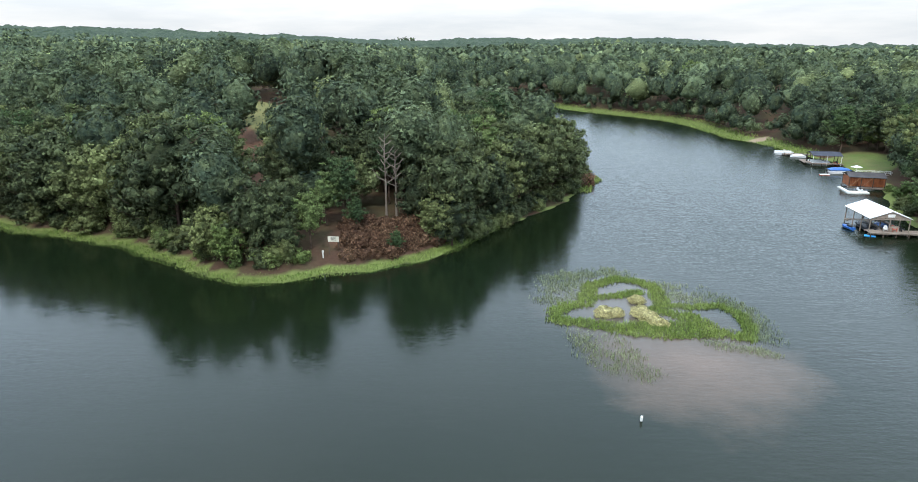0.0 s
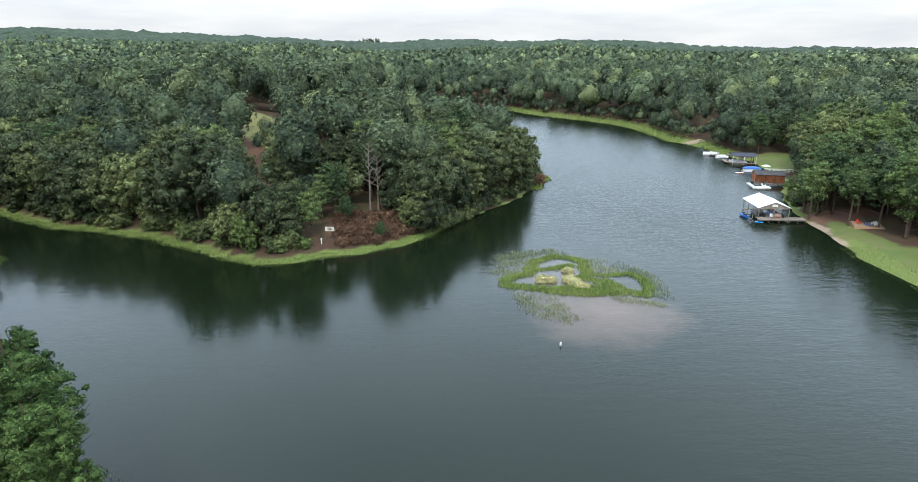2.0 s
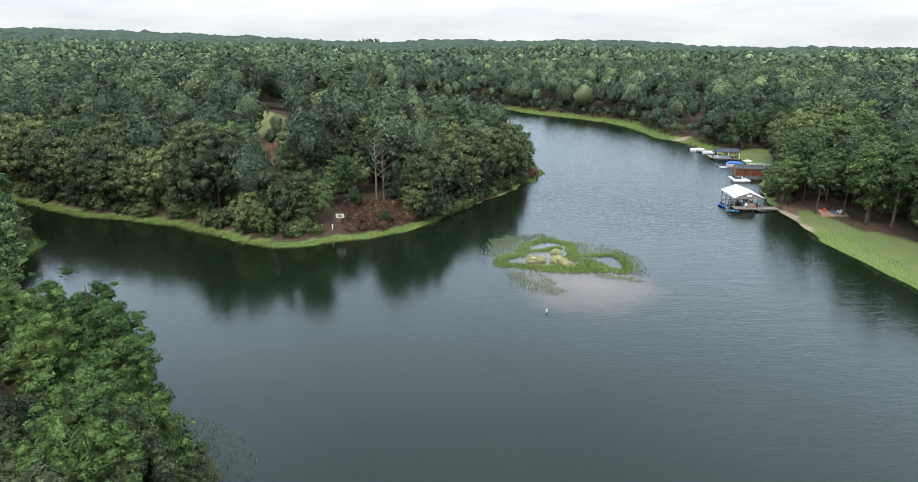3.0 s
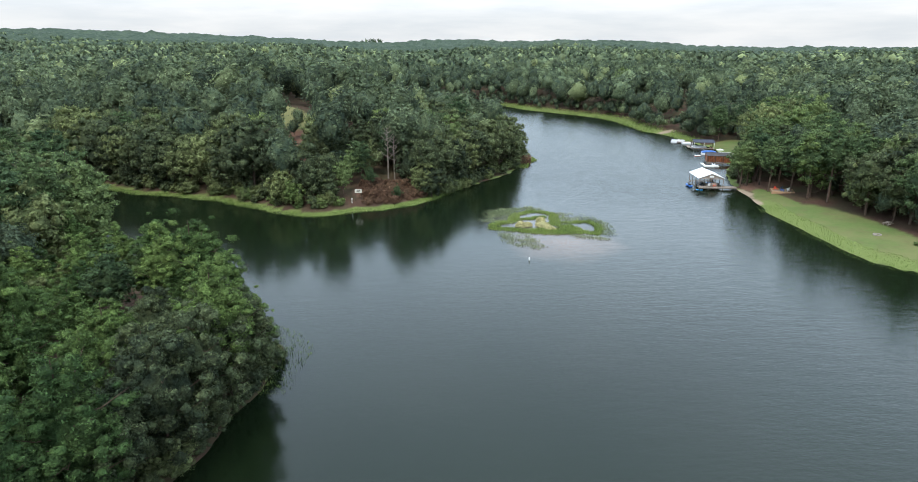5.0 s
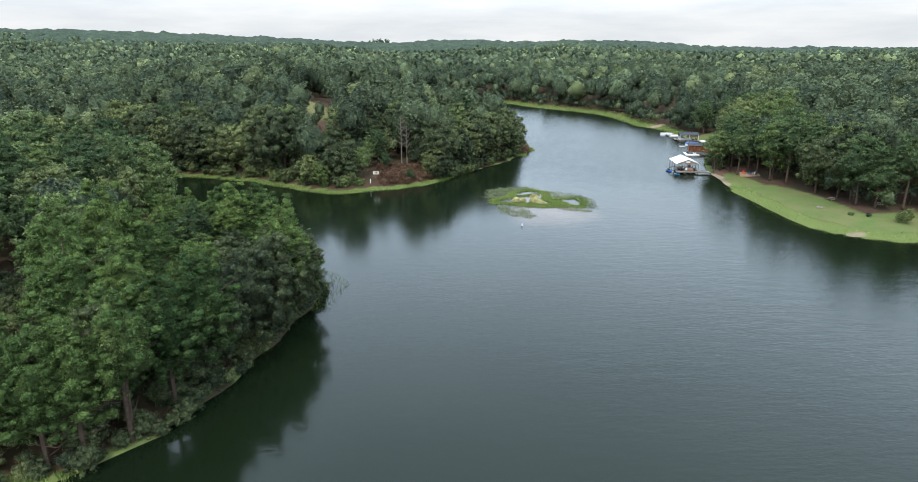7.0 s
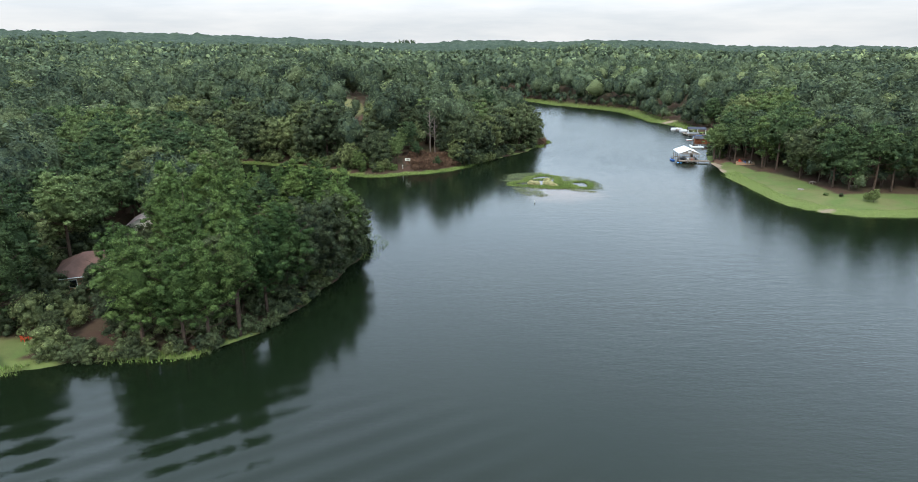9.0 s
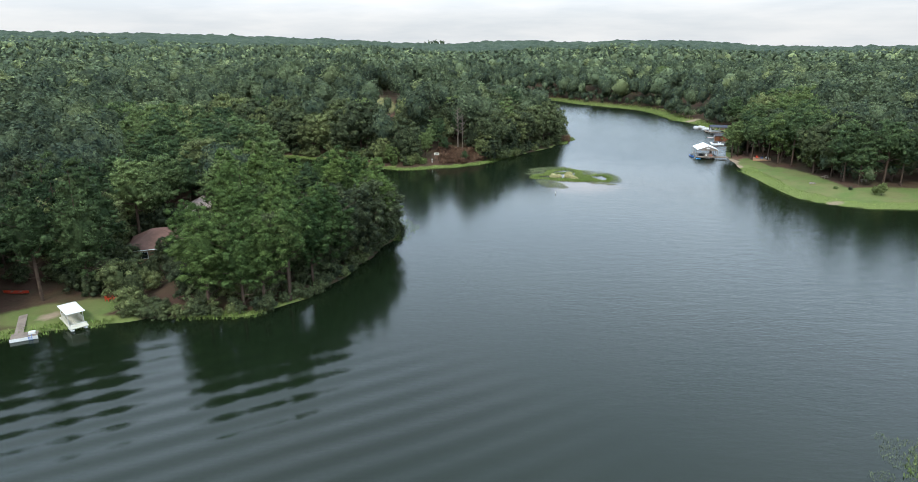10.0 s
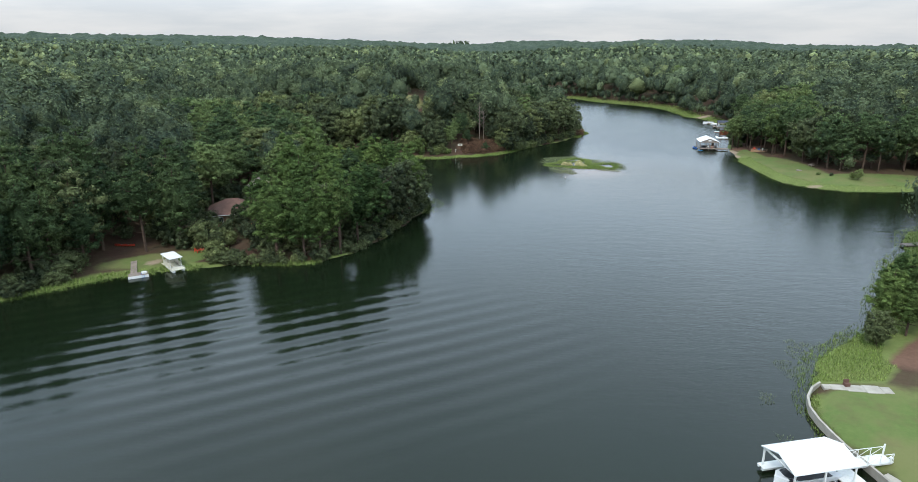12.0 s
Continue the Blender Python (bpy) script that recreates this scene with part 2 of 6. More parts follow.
    mp2 = m.nt.nodes.new("ShaderNodeMapping")
    mp2.inputs["Rotation"].default_value = (0, 0, radians(-31))
    m.link(pos, mp2.inputs["Vector"])
    m.link(mp2.outputs["Vector"], wave.inputs["Vector"])
    sub3 = m.nt.nodes.new("ShaderNodeVectorMath")
    sub3.operation = "SUBTRACT"
    m.link(pos, sub3.inputs[0])
    sub3.inputs[1].default_value = (-36.0, -71.0, 0)
    mp3 = m.nt.nodes.new("ShaderNodeMapping")
    mp3.inputs["Scale"].default_value = (0.019, 0.033, 0)
    mp3.inputs["Rotation"].default_value = (0, 0, radians(-36))
    m.link(sub3.outputs[0], mp3.inputs["Vector"])
    ln3 = m.nt.nodes.new("ShaderNodeVectorMath")
    ln3.operation = "LENGTH"
    m.link(mp3.outputs["Vector"], ln3.inputs[0])
    where = m.ramp(ln3.outputs["Value"], [(0.35, 1.0), (0.75, 0.45), (1.15, 0.0)])
    wash = m.math("MULTIPLY", wave.outputs["Fac"], where)
    height = m.math("ADD", m.math("MULTIPLY", ripple, 0.04), m.math("MULTIPLY", wash, 0.075))
    m.bump(height, 1.0, 1.0)
    # wavelets too small to see one by one tilt the surface this way and that
    chop = m.nt.nodes.new("ShaderNodeTexNoise")
    chop.inputs["Scale"].default_value, chop.inputs["Detail"].default_value = 2.3, 2.0
    m.link(pos, chop.inputs["Vector"])
    tilt = m.nt.nodes.new("ShaderNodeVectorMath")
    tilt.operation = "SUBTRACT"
    m.link(chop.outputs["Color"], tilt.inputs[0])
    tilt.inputs[1].default_value = (0.5, 0.5, 0.5)
    part_ = m.nt.nodes.new("ShaderNodeVectorMath")
    part_.operation = "MULTIPLY"
    m.link(tilt.outputs[0], part_.inputs[0])
    part_.inputs[1].default_value = (0.55, 1.0, 0.0)
    grow = m.nt.nodes.new("ShaderNodeVectorMath")
    grow.operation = "SCALE"
    m.link(part_.outputs[0], grow.inputs[0])
    m.link(m.ramp(m.math("SUBTRACT", reach, 1.0), [(0.0, 0.05), (0.3, 0.2), (0.8, 0.36)]), grow.inputs["Scale"])
    add = m.nt.nodes.new("ShaderNodeVectorMath")
    add.operation = "ADD"
    m.link(grow.outputs[0], add.inputs[0])
    # far wavelets' normals tilt towards the camera's side, to reflect higher sky
    lean = m.nt.nodes.new("ShaderNodeCombineXYZ")
    m.link(m.math("MULTIPLY", m.ramp(m.math("SUBTRACT", reach, 1.0), [(0.0, 0.0), (0.6, 1.0)]), -0.075), lean.inputs["Y"])
    lean.inputs["Z"].default_value = 1.0
    m.link(lean.outputs["Vector"], add.inputs[1])
    unit = m.nt.nodes.new("ShaderNodeVectorMath")
    unit.operation = "NORMALIZE"
    m.link(add.outputs[0], unit.inputs[0])
    m.link(unit.outputs[0], m.bumped.inputs["Normal"])
    return m.m


# ---------------------------------------------------------------- plan of the lake
WEST_SHORE = [(-420, -330), (-260, -190), (-170, -112), (-120, -80), (-84.4, -58.6), (-78.7, -52.4), (-72, -46.3), (-64, -41.0), (-56.7, -39.2), (-49, -38), (-42.3, -37),
              (-36.5, -35), (-31.5, -28), (-27.8, -18.5), (-24.9, -5), (-22.2, 8), (-21.4, 15), (-24.5, 19.5), (-31, 23), (-41, 31), (-51, 45), (-62, 58), (-74, 72),
              (-78.5, 83), (-81, 92), (-88, 99), (-96, 108), (-112, 120), (-140, 140)]
HEADLAND = [(-150, 152), (-128, 147), (-111, 133.5), (-97, 123), (-84.5, 114.8), (-73, 111.5), (-58.5, 105), (-48, 97.3), (-39.3, 90.2), (-33, 87.2), (-26.5, 88.0), (-20, 91.2),
            (-13, 93.6), (-6.6, 97.6), (-1.0, 104), (4.5, 112.8), (11.2, 122.4), (18, 131.5), (24.2, 140.3), (28.6, 150), (30, 160), (34.0, 165.2), (34.0, 168.5), (30.5, 178), (25, 205), (12, 240)]
FAR_SHORE = [(-10, 275), (-30, 310), (-30, 355), (-5, 385), (25, 402), (48, 403), (58, 388), (66, 364), (77, 349), (89, 331), (100, 313), (104.6, 290), (105.2, 270),
             (105.5, 246), (109.5, 237), (112, 226), (112, 212), (114, 198), (114, 186), (111, 172), (108, 160), (101, 147)]
EAST_SHORE = [(95, 136), (90.8, 127), (87.5, 115.5), (85.8, 106), (84.2, 97), (82.4, 87), (81.8, 77), (81.3, 63), (81, 52), (82.8, 46), (87.8, 39.5), (94, 35), (104, 34), (116, 35.5),
              (150, 43), (230, 52), (320, 30), (300, -5), (180, 5), (118, 4), (95, -2.2), (87, -8), (83, -14), (78, -22.5), (70.5, -31), (61, -45), (52.6, -59.5), (46, -65.5), (39.6, -71.5),
              (35.8, -77.5), (33.4, -82.5), (32.8, -88), (33.4, -92), (34.6, -97), (38, -107), (46, -125), (62, -160), (110, -230), (180, -330)]
LAKE = np.array(WEST_SHORE + HEADLAND + FAR_SHORE + EAST_SHORE, float)


def value_noise(x, y, cell, seed):
    """Smooth lattice noise between 0 and 1 on arrays."""
    rs = np.random.RandomState(seed)
    table = rs.rand(256, 256)
    u, v = x / cell, y / cell
    i, j = np.floor(u).astype(int), np.floor(v).astype(int)
    fu, fv = u - i, v - j
    fu, fv = fu * fu * (3 - 2 * fu), fv * fv * (3 - 2 * fv)
    a, b = table[i % 256, j % 256], table[(i + 1) % 256, j % 256]
    c, d = table[i % 256, (j + 1) % 256], table[(i + 1) % 256, (j + 1) % 256]
    return (a * (1 - fu) + b * fu) * (1 - fv) + (c * (1 - fu) + d * fu) * fv


def outline_distance(x, y, poly):
    """Distance to a closed outline, negative inside it."""
    best, inside = np.full(x.shape, 1e18), np.zeros(x.shape, bool)
    for (ax, ay), (bx, by) in zip(poly, np.roll(poly, -1, 0)):
        dx, dy = bx - ax, by - ay
        t = np.clip(((x - ax) * dx + (y - ay) * dy) / (dx * dx + dy * dy), 0, 1)
        best = np.minimum(best, (x - ax - t * dx) ** 2 + (y - ay - t * dy) ** 2)
        if ay != by:
            inside ^= ((ay > y) != (by > y)) & (x < ax + (y - ay) * dx / dy)
    return np.where(inside, -1, 1) * np.sqrt(best)


def inland(x, y):
    """Metres inland from the water's edge (negative over the lake)."""
    d = outline_distance(x, y, LAKE)
    return d + (value_noise(x, y, 5.0, 3) - 0.5) * 1.6 * np.exp(-np.abs(d) / 6)


def bell(x, y, cx, cy, rx, ry):
    return np.exp(-(((x - cx) / rx) ** 2 + ((y - cy) / ry) ** 2))


def smooth(a, b, v):
    t = np.clip((v - a) / (b - a), 0, 1)
    return t * t * (3 - 2 * t)


SKYLINE_AZ = [-180, -60, -42, -34, -27, -19, -12, -6, -2, 0, 4, 8, 12, 18, 23, 30, 42, 60, 180]
SKYLINE_UP = [30, 60, 64, 68, 61, 52, 40, 33, 32, 40, 42, 34, 38, 34, 17, 12, 14, 16, 30]


def terrain(x, y, d=None):
    d = inland(x, y) if d is None else d
    level = np.full(x.shape, 11.0)
    level += (3.0 - level) * bell(x, y, -60, 0, 75, 75)
    level += (4.2 - level) * bell(x, y, 105, 85, 60, 75)
    level += (5.0 - level) * bell(x, y, 130, 200, 45, 60)
    level += (2.0 - level) * bell(x, y, 55, -85, 60, 45)
    level += (value_noise(x, y, 90, 5) - 0.5) * 6 * smooth(30, 120, d)
    reach = 26 + 10 * bell(x, y, 100, 60, 40, 60)
    h = np.where(d > 0, 0.12 + 0.06 * np.minimum(d, 3) + (level - 0.3) * (1 - np.exp(-np.maximum(d - 2.5, 0) / reach)), np.maximum(d * 0.3, -2.2))
    # the headland is a hill with a mown field on its top
    hill = 0.12 + 0.06 * np.clip(d, 0, 3) + 5.3 * (1 - np.exp(-np.maximum(d - 2.5, 0) / 12)) + 11 * smooth(25, 80, d)
    w = smooth(-220, -110, x) * (1 - smooth(30, 60, x)) * smooth(80, 96, y) * (1 - smooth(230, 340, y))
    h = np.where(d > 0, h + (hill - h) * w, h)
    # filled lawn behind the sea wall, and the shoal under the reed bed
    h = np.where((d > 0) & (x > 30), np.maximum(h, 0.9 * smooth(0.0, 1.6, d) * smooth(-76, -80, y) * smooth(-140, -110, y)), h)
    h = np.where(d < 0, np.maximum(h, -0.1 - 2.2 * (1 - smooth(0.0, 0.5, bell(x, y, 23.5, 77, 13, 17)))), h)
    r = np.hypot(x, y)
    up = np.interp(np.degrees(np.arctan2(x, y)), SKYLINE_AZ, SKYLINE_UP)
    h += smooth(450, 2300, r) * up * np.where(d > 0, 1, 0)
    h += smooth(350, 900, r) * (value_noise(x, y, 260, 8) - 0.45) * 16 * np.where(d > 0, 1, 0)
    return h


def spans(stops):
    """Grid lines: (from, to, step) one after another."""
    out = []
    for a, b, s in stops:
        out += list(np.arange(a, b, s))
    return np.array(out + [stops[-1][1]], float)


def mesh_of(name, verts, faces):
    """A mesh from arrays of corners and of triangles or quads."""
    verts, faces = np.asarray(verts, np.float32), np.asarray(faces, np.int32)
    me = bpy.data.meshes.new(name)
    n, k = faces.shape
    me.vertices.add(len(verts))
    me.vertices.foreach_set("co", verts.ravel())
    me.loops.add(n * k)
    me.loops.foreach_set("vertex_index", faces.ravel())
    me.polygons.add(n)
    me.polygons.foreach_set("loop_start", np.arange(0, n * k, k, dtype=np.int32))
    me.update(calc_edges=True)
    return me


def put_attr(me, name, values):
    a = me.attributes.new(name, "FLOAT", "POINT")
    a.data.foreach_set("value", np.asarray(values, np.float32))


def grid_mesh(name, xs, ys, zf):
    gx, gy = np.meshgrid(xs, ys)
    gz = zf(gx, gy)
    v = np.stack([gx, gy, gz], -1).reshape(-1, 3)
    nx, ny = len(xs), len(ys)
    i = (np.arange(ny - 1)[:, None] * nx + np.arange(nx - 1)[None, :]).ravel()
    return mesh_of(name, v, np.stack([i, i + 1, i + nx + 1, i + nx], -1)), gx.ravel(), gy.ravel()


# bare and mown patches of the plan: kind, centre, radii, turn in degrees
PATCHES = [
    ("clay", -31, 100, 5, 5, 0), ("clay", -12, 104, 11, 6, 18), ("clay", -37, 122, 4.0, 22, 8), ("clay", -50, 160, 6, 30, 14),
    ("meadow", -59, 190, 7.5, 34, 25), ("lawn", 119.5, 186, 9.5, 18, -28), ("lawn", 99.5, 142, 4.5, 10, -30),
    ("lawn", 88.3, 90, 4.4, 21, -9), ("lawn", 90, 64, 9.0, 28, -2), ("lawn", 104, 44, 24, 8.5, 4), 
    ("sand", 85.9, 102.5, 1.3, 11, -10), ("sand", 88.0, 40.6, 3.4, 1.3, -38), ("sand", 113, 238.5, 4.5, 3.5, 0), ("clay", 93.5, 112, 6, 7, 0),
    ("lawn", -68, -37.6, 12, 3.3, 28), ("sand", -68.5, -38.6, 3, 0.8, 22), ("clay", -82, 2, 14, 2.2, 38),
    ("lawn", 44.5, -95, 10.5, 17.5, 10), ("lawn", 62, -93, 18, 20, 0), ("lawn", 39, -86.5, 6.5, 7, 0), ("marsh", 42.5, -73, 5.0, 6.5, -35), ("clay", 55, -68.5, 9, 4.5, 38),
]


def patch(kind, x, y):
    out = np.zeros(x.shape)
    for k, cx, cy, rx, ry, turn in PATCHES:
        if k == kind:
            c, s = math.cos(radians(turn)), math.sin(radians(turn))
            u, v = (x - cx) * c + (y - cy) * s, -(x - cx) * s + (y - cy) * c
            out = np.maximum(out, 1 - smooth(0.75, 1.15, np.hypot(u / rx, v / ry)))
    return out


def marsh_width(x, y):
    """How far the marsh grass reaches inland, by stretch of shore."""
    w = np.where((y > 84) & (x < 8) & (y < 160), 2.5, 0.7)
    w = np.where((x > -37) & (x < -18) & (y > -37) & (y < 22), 0.1, w)
    w = np.where((y > 204) & (x > 40), 5.5, w)
    w = np.where((x > 70) & (y > 30) & (y < 96), 4.6, w)
    w = np.where((x > 70) & (y > 116) & (y < 204), 2.0, w)
    w = np.where((x < -59) & (y < -20), 2.6, w)
    w = np.where((x > -50) & (x < -37) & (y < -25), 1.2, w)
    w = np.where((x < -60) & (y > 60) & (y < 110), 2.5, w)
    return np.where((x > 30) & (y < 20) & (y > -77), 5.5, w)


xs = spans([(-4600, -1200, 200), (-1200, -400, 50), (-400, -160, 12), (-160, 170, 2.4), (170, 400, 11), (400, 1200, 50), (1200, 4600, 200)])
ys = spans([(-2500, -500, 200), (-500, -130, 18), (-130, 270, 2.4), (270, 430, 4), (430, 900, 25), (900, 1400, 50), (1400, 4600, 160)])
ground_mesh, gx, gy = grid_mesh("ground", xs, ys, terrain)
gd = inland(gx, gy)
put_attr(ground_mesh, "mud", 1 - smooth(-0.6, 0.3, gd))
put_attr(ground_mesh, "marsh", np.maximum(1 - smooth(0.7, 1.3, np.abs(gd - 0.2) / marsh_width(gx, gy)), patch("marsh", gx, gy)))
for kind in ("clay", "lawn", "sand", "meadow"):
    put_attr(ground_mesh, kind, patch(kind, gx, gy))
ground_mesh.polygons.foreach_set("use_smooth", np.ones(len(ground_mesh.polygons), bool))
ground_mesh.materials.append(ground_material())
ground = tagged(new("ground", ground_mesh), "rolling ground of leaf litter, red clay and lawn round the lake", "ground", kind="structure")

wm = bpy.data.meshes.new("water")
bm = bmesh.new()
for a in ((-700, -700), (420, -700), (420, 430), (-700, 430)):
    bm.verts.new((*a, 0))
bm.faces.new(bm.verts)
bm.to_mesh(wm)
wm.materials.append(water_material())
water = tagged(new("water", wm), "calm dark green lake water with fine wind ripples", "lake", kind="structure")


# ---------------------------------------------------------------- trees
def tube(bm, points, radii, sides=6):
    """A tapered round tube through points."""
    rings = []
    for i, p in enumerate(points):
        p = Vector(p)
        ahead = Vector(points[min(i + 1, len(points) - 1)]) - Vector(points[max(i - 1, 0)])
        q = ahead.to_track_quat("Z", "Y")
        rings.append([bm.verts.new(p + q @ Vector((radii[i] * math.cos(2 * math.pi * k / sides), radii[i] * math.sin(2 * math.pi * k / sides), 0))) for k in range(sides)])
    for a, b in zip(rings, rings[1:]):
        for k in range(sides):
            bm.faces.new((a[k], a[(k + 1) % sides], b[(k + 1) % sides], b[k]))
    bm.faces.new(list(reversed(rings[0])))
    bm.faces.new(rings[-1])


def sphere_points(n):
    k = np.arange(n) + 0.5
    z = 1 - 2 * k / n
    a = k * 2.399963
    r = np.sqrt(1 - z * z)
    return np.stack([r * np.cos(a), r * np.sin(a), z], -1)


def ball_faces(level):
    bm = bmesh.new()
    bmesh.ops.create_icosphere(bm, subdivisions=level, radius=1.0)
    v = np.array([q.co[:] for q in bm.verts])
    f = np.array([[q.index for q in face.verts] for face in bm.faces])
    bm.free()
    return v / np.linalg.norm(v, axis=1)[:, None], f


BALLS = {k: ball_faces(k) for k in (1, 2, 3, 4)}


class Crown:
    """A lobed crown: rounded leaf masses of uneven size pushed out from the stem."""

    def __init__(self, rs, kind, h, spread, bare, lobes):
        self.rs, self.kind, self.h, self.spread, self.bare = rs, kind, h, spread, bare
        d = sphere_points(lobes) + rs.normal(size=(lobes, 3)) * 0.9 / math.sqrt(lobes)
        self.dirs = d / np.linalg.norm(d, axis=1)[:, None]
        pine = kind == "pine"
        self.amp = rs.uniform(0.58, 1.14, lobes) if pine else rs.uniform(0.8, 1.1, lobes)
        self.rho = (1.9 if pine else 2.1) / math.sqrt(lobes) * rs.uniform(0.8, 1.25, lobes)
        self.lean = rs.uniform(-0.08, 0.08, 2) * spread

    def surface(self, d):
        d = d / np.linalg.norm(d, axis=1)[:, None]
        ang = np.arccos(np.clip(d @ self.dirs.T, -1, 1))
        dome = np.sqrt(np.clip(1 - (ang / self.rho) ** 2, 0, 1))
        reach = (self.amp * ((0.5 + 0.5 * dome) if self.kind == "pine" else (0.6 + 0.4 * dome)) * (dome > 0)).max(1)
        reach = np.maximum(reach, 0.55)
        up = d[:, 2]
        width = self.spread * (1 - (0.22 if self.kind == "pine" else 0.05) * np.clip(up, 0, 1))
        mid, half = self.h * (1 + self.bare) / 2, self.h * (1 - self.bare) / 2
        p = d * reach[:, None]
        tall = np.where(up > 0, half, half * (0.9 if self.kind == "pine" else 0.95))
        return np.stack([p[:, 0] * width + self.lean[0] * up, p[:, 1] * width + self.lean[1] * up, mid + p[:, 2] * tall], -1)

    def build(self, level, count, leaf, clumps=0):
        """Corners and triangles: inner masses first, then the loose sprays round them; and how many are inner."""
        rs, pine = self.rs, self.kind == "pine"
        c = np.array([0, 0, self.h * (1 + self.bare) / 2])
        d0, f0 = BALLS[level]
        v0 = c + (self.surface(d0) - c) * (0.62 if clumps else 0.76)
        if not clumps:
            out = rs.normal(size=(count, 3)) + (0, 0, 0.3)
            out /= np.linalg.norm(out, axis=1)[:, None]
            p = c + (self.surface(out) - c) * rs.uniform(0.74, 1.06, count)[:, None]
        else:
            # small uneven tufts crowding over the lobes, with gaps of shade between them
            d = sphere_points(clumps) + rs.normal(size=(clumps, 3)) * 1.1 / math.sqrt(clumps)
            d /= np.linalg.norm(d, axis=1)[:, None]
            mid = c + (self.surface(d) - c) * rs.uniform(0.76, 1.0, clumps)[:, None]
            half = self.h * (1 - self.bare) / 2
            area = 12.57 * ((self.spread * self.spread + 2 * self.spread * half) / 3)
            r = math.sqrt(area / clumps / math.pi) * (0.78 if pine else 0.84) * rs.uniform(0.55, 1.4, clumps)
            squash = np.array([1, 1, 0.66 if pine else 0.84])
            b0, g0 = BALLS[1]
            core = (mid[:, None, :] + b0[None] * squash * r[:, None, None] * (0.74 if count > 6000 else 0.66) * rs.uniform(0.55, 1.3, (clumps, len(b0), 1))).reshape(-1, 3)
            f0 = np.concatenate([f0, (g0[None] + (len(v0) + np.arange(clumps) * len(b0))[:, None, None]).reshape(-1, 3)])
            v0 = np.concatenate([v0, core])
            k = rs.choice(clumps, count, p=r * r / (r * r).sum())
            out = rs.normal(size=(count, 3)) + d[k] * 0.6 + (0, 0, 0.3)
            out /= np.linalg.norm(out, axis=1)[:, None]
            p = mid[k] + out * squash * r[k][:, None] * rs.uniform(*((0.72, 1.12) if count > 6000 else (0.55, 1.25)), count)[:, None]
        # broad leaves lie over the crown like scales, needles stand out from it
        along = rs.normal(size=(count, 3))
        along -= out * ((along * out).sum(1) * (0.3 if pine else 0.75))[:, None] - out * (0.5 if pine else 0.0)
        along /= np.linalg.norm(along, axis=1)[:, None]
        side = np.cross(along, rs.normal(size=(count, 3)) * (0.6 if pine else 0.4) + out)
        side /= np.linalg.norm(side, axis=1)[:, None] + 1e-9
        s = leaf * (0.5 + rs.rand(count))[:, None]
        slim = 0.3 if pine else 0.44
        tri = np.stack([p - along * s * 0.45 + side * s * slim, p - along * s * 0.45 - side * s * slim, p + along * s * 0.65], 1).reshape(-1, 3)
        return np.concatenate([v0, tri]), np.concatenate([f0, np.arange(count * 3).reshape(-1, 3) + len(v0)]), len(f0)


def trunk_mesh(name, rs, h, radius, clumps, bare, lean=0.0, limbs=14, material=None, sides=6):
    bm = bmesh.new()
    bend = Vector((rs.uniform(-1, 1), rs.uniform(-1, 1), 0)) * 0.02 * h
    axis = [Vector((0, 0, -0.6)), Vector((0, 0, 0.3)), bend * 0.5 + Vector((0, 0, h * 0.35)), bend + Vector((0, 0, h * 0.7)), bend * 1.1 + Vector((0, 0, h * 0.94))]
    tube(bm, axis, [radius * 1.5, radius * 1.1, radius * 0.85, radius * 0.5, radius * 0.12], sides)
    order = rs.permutation(len(clumps))[:limbs]
    for i in order:
        tip = Vector(clumps[i])
        start = Vector((bend.x, bend.y, 0)) * (tip.z / h) + Vector((0, 0, max(h * bare * 0.8, tip.z - 0.35 * tip.to_2d().length - 0.4)))
        mid = start.lerp(tip, 0.55) + Vector((0, 0, -0.12 * (tip - start).length))
        tube(bm, [start, mid, tip], [radius * 0.3, radius * 0.2, radius * 0.06], 4)
    me = bpy.data.meshes.new(name)
    bm.to_mesh(me)
    bm.free()
    me.materials.append(material or BARK)
    return me


def tree_thing(kind, seed, h, spread, bare, lobes, count, leaf, mat, label, name="tree", category="tree", limbs=14, level=3, clumps=0, airy=False):
    """One tree: an Empty at its foot with a trunk (limbs included) and a crown of leaf masses and sprays."""
    rs = np.random.RandomState(seed)
    shape = Crown(rs, kind, h, spread, bare, lobes)
    v, f, inner = shape.build(level, count, leaf, clumps)
    if airy:
        f, inner = f[inner:], 0
    crown = mesh_of("crown", v, f)
    crown.polygons.foreach_set("use_smooth", np.arange(len(f)) < inner)
    crown.materials.append(mat)
    top = tagged(new(name), label, category, group="trees round the lake")
    tips = shape.surface(shape.dirs[shape.dirs[:, 2] < 0.6])
    trunk = new("trunk", trunk_mesh("trunk", rs, h * 0.93, 0.013 * h + 0.02, tips, max(bare, 0.05), limbs=limbs))
    leaf_ob = new("crown", crown)
    trunk.parent = leaf_ob.parent = top
    return top


def at(x, y):
    x, y = np.array([float(x)]), np.array([float(y)])
    return float(terrain(x, y)[0])


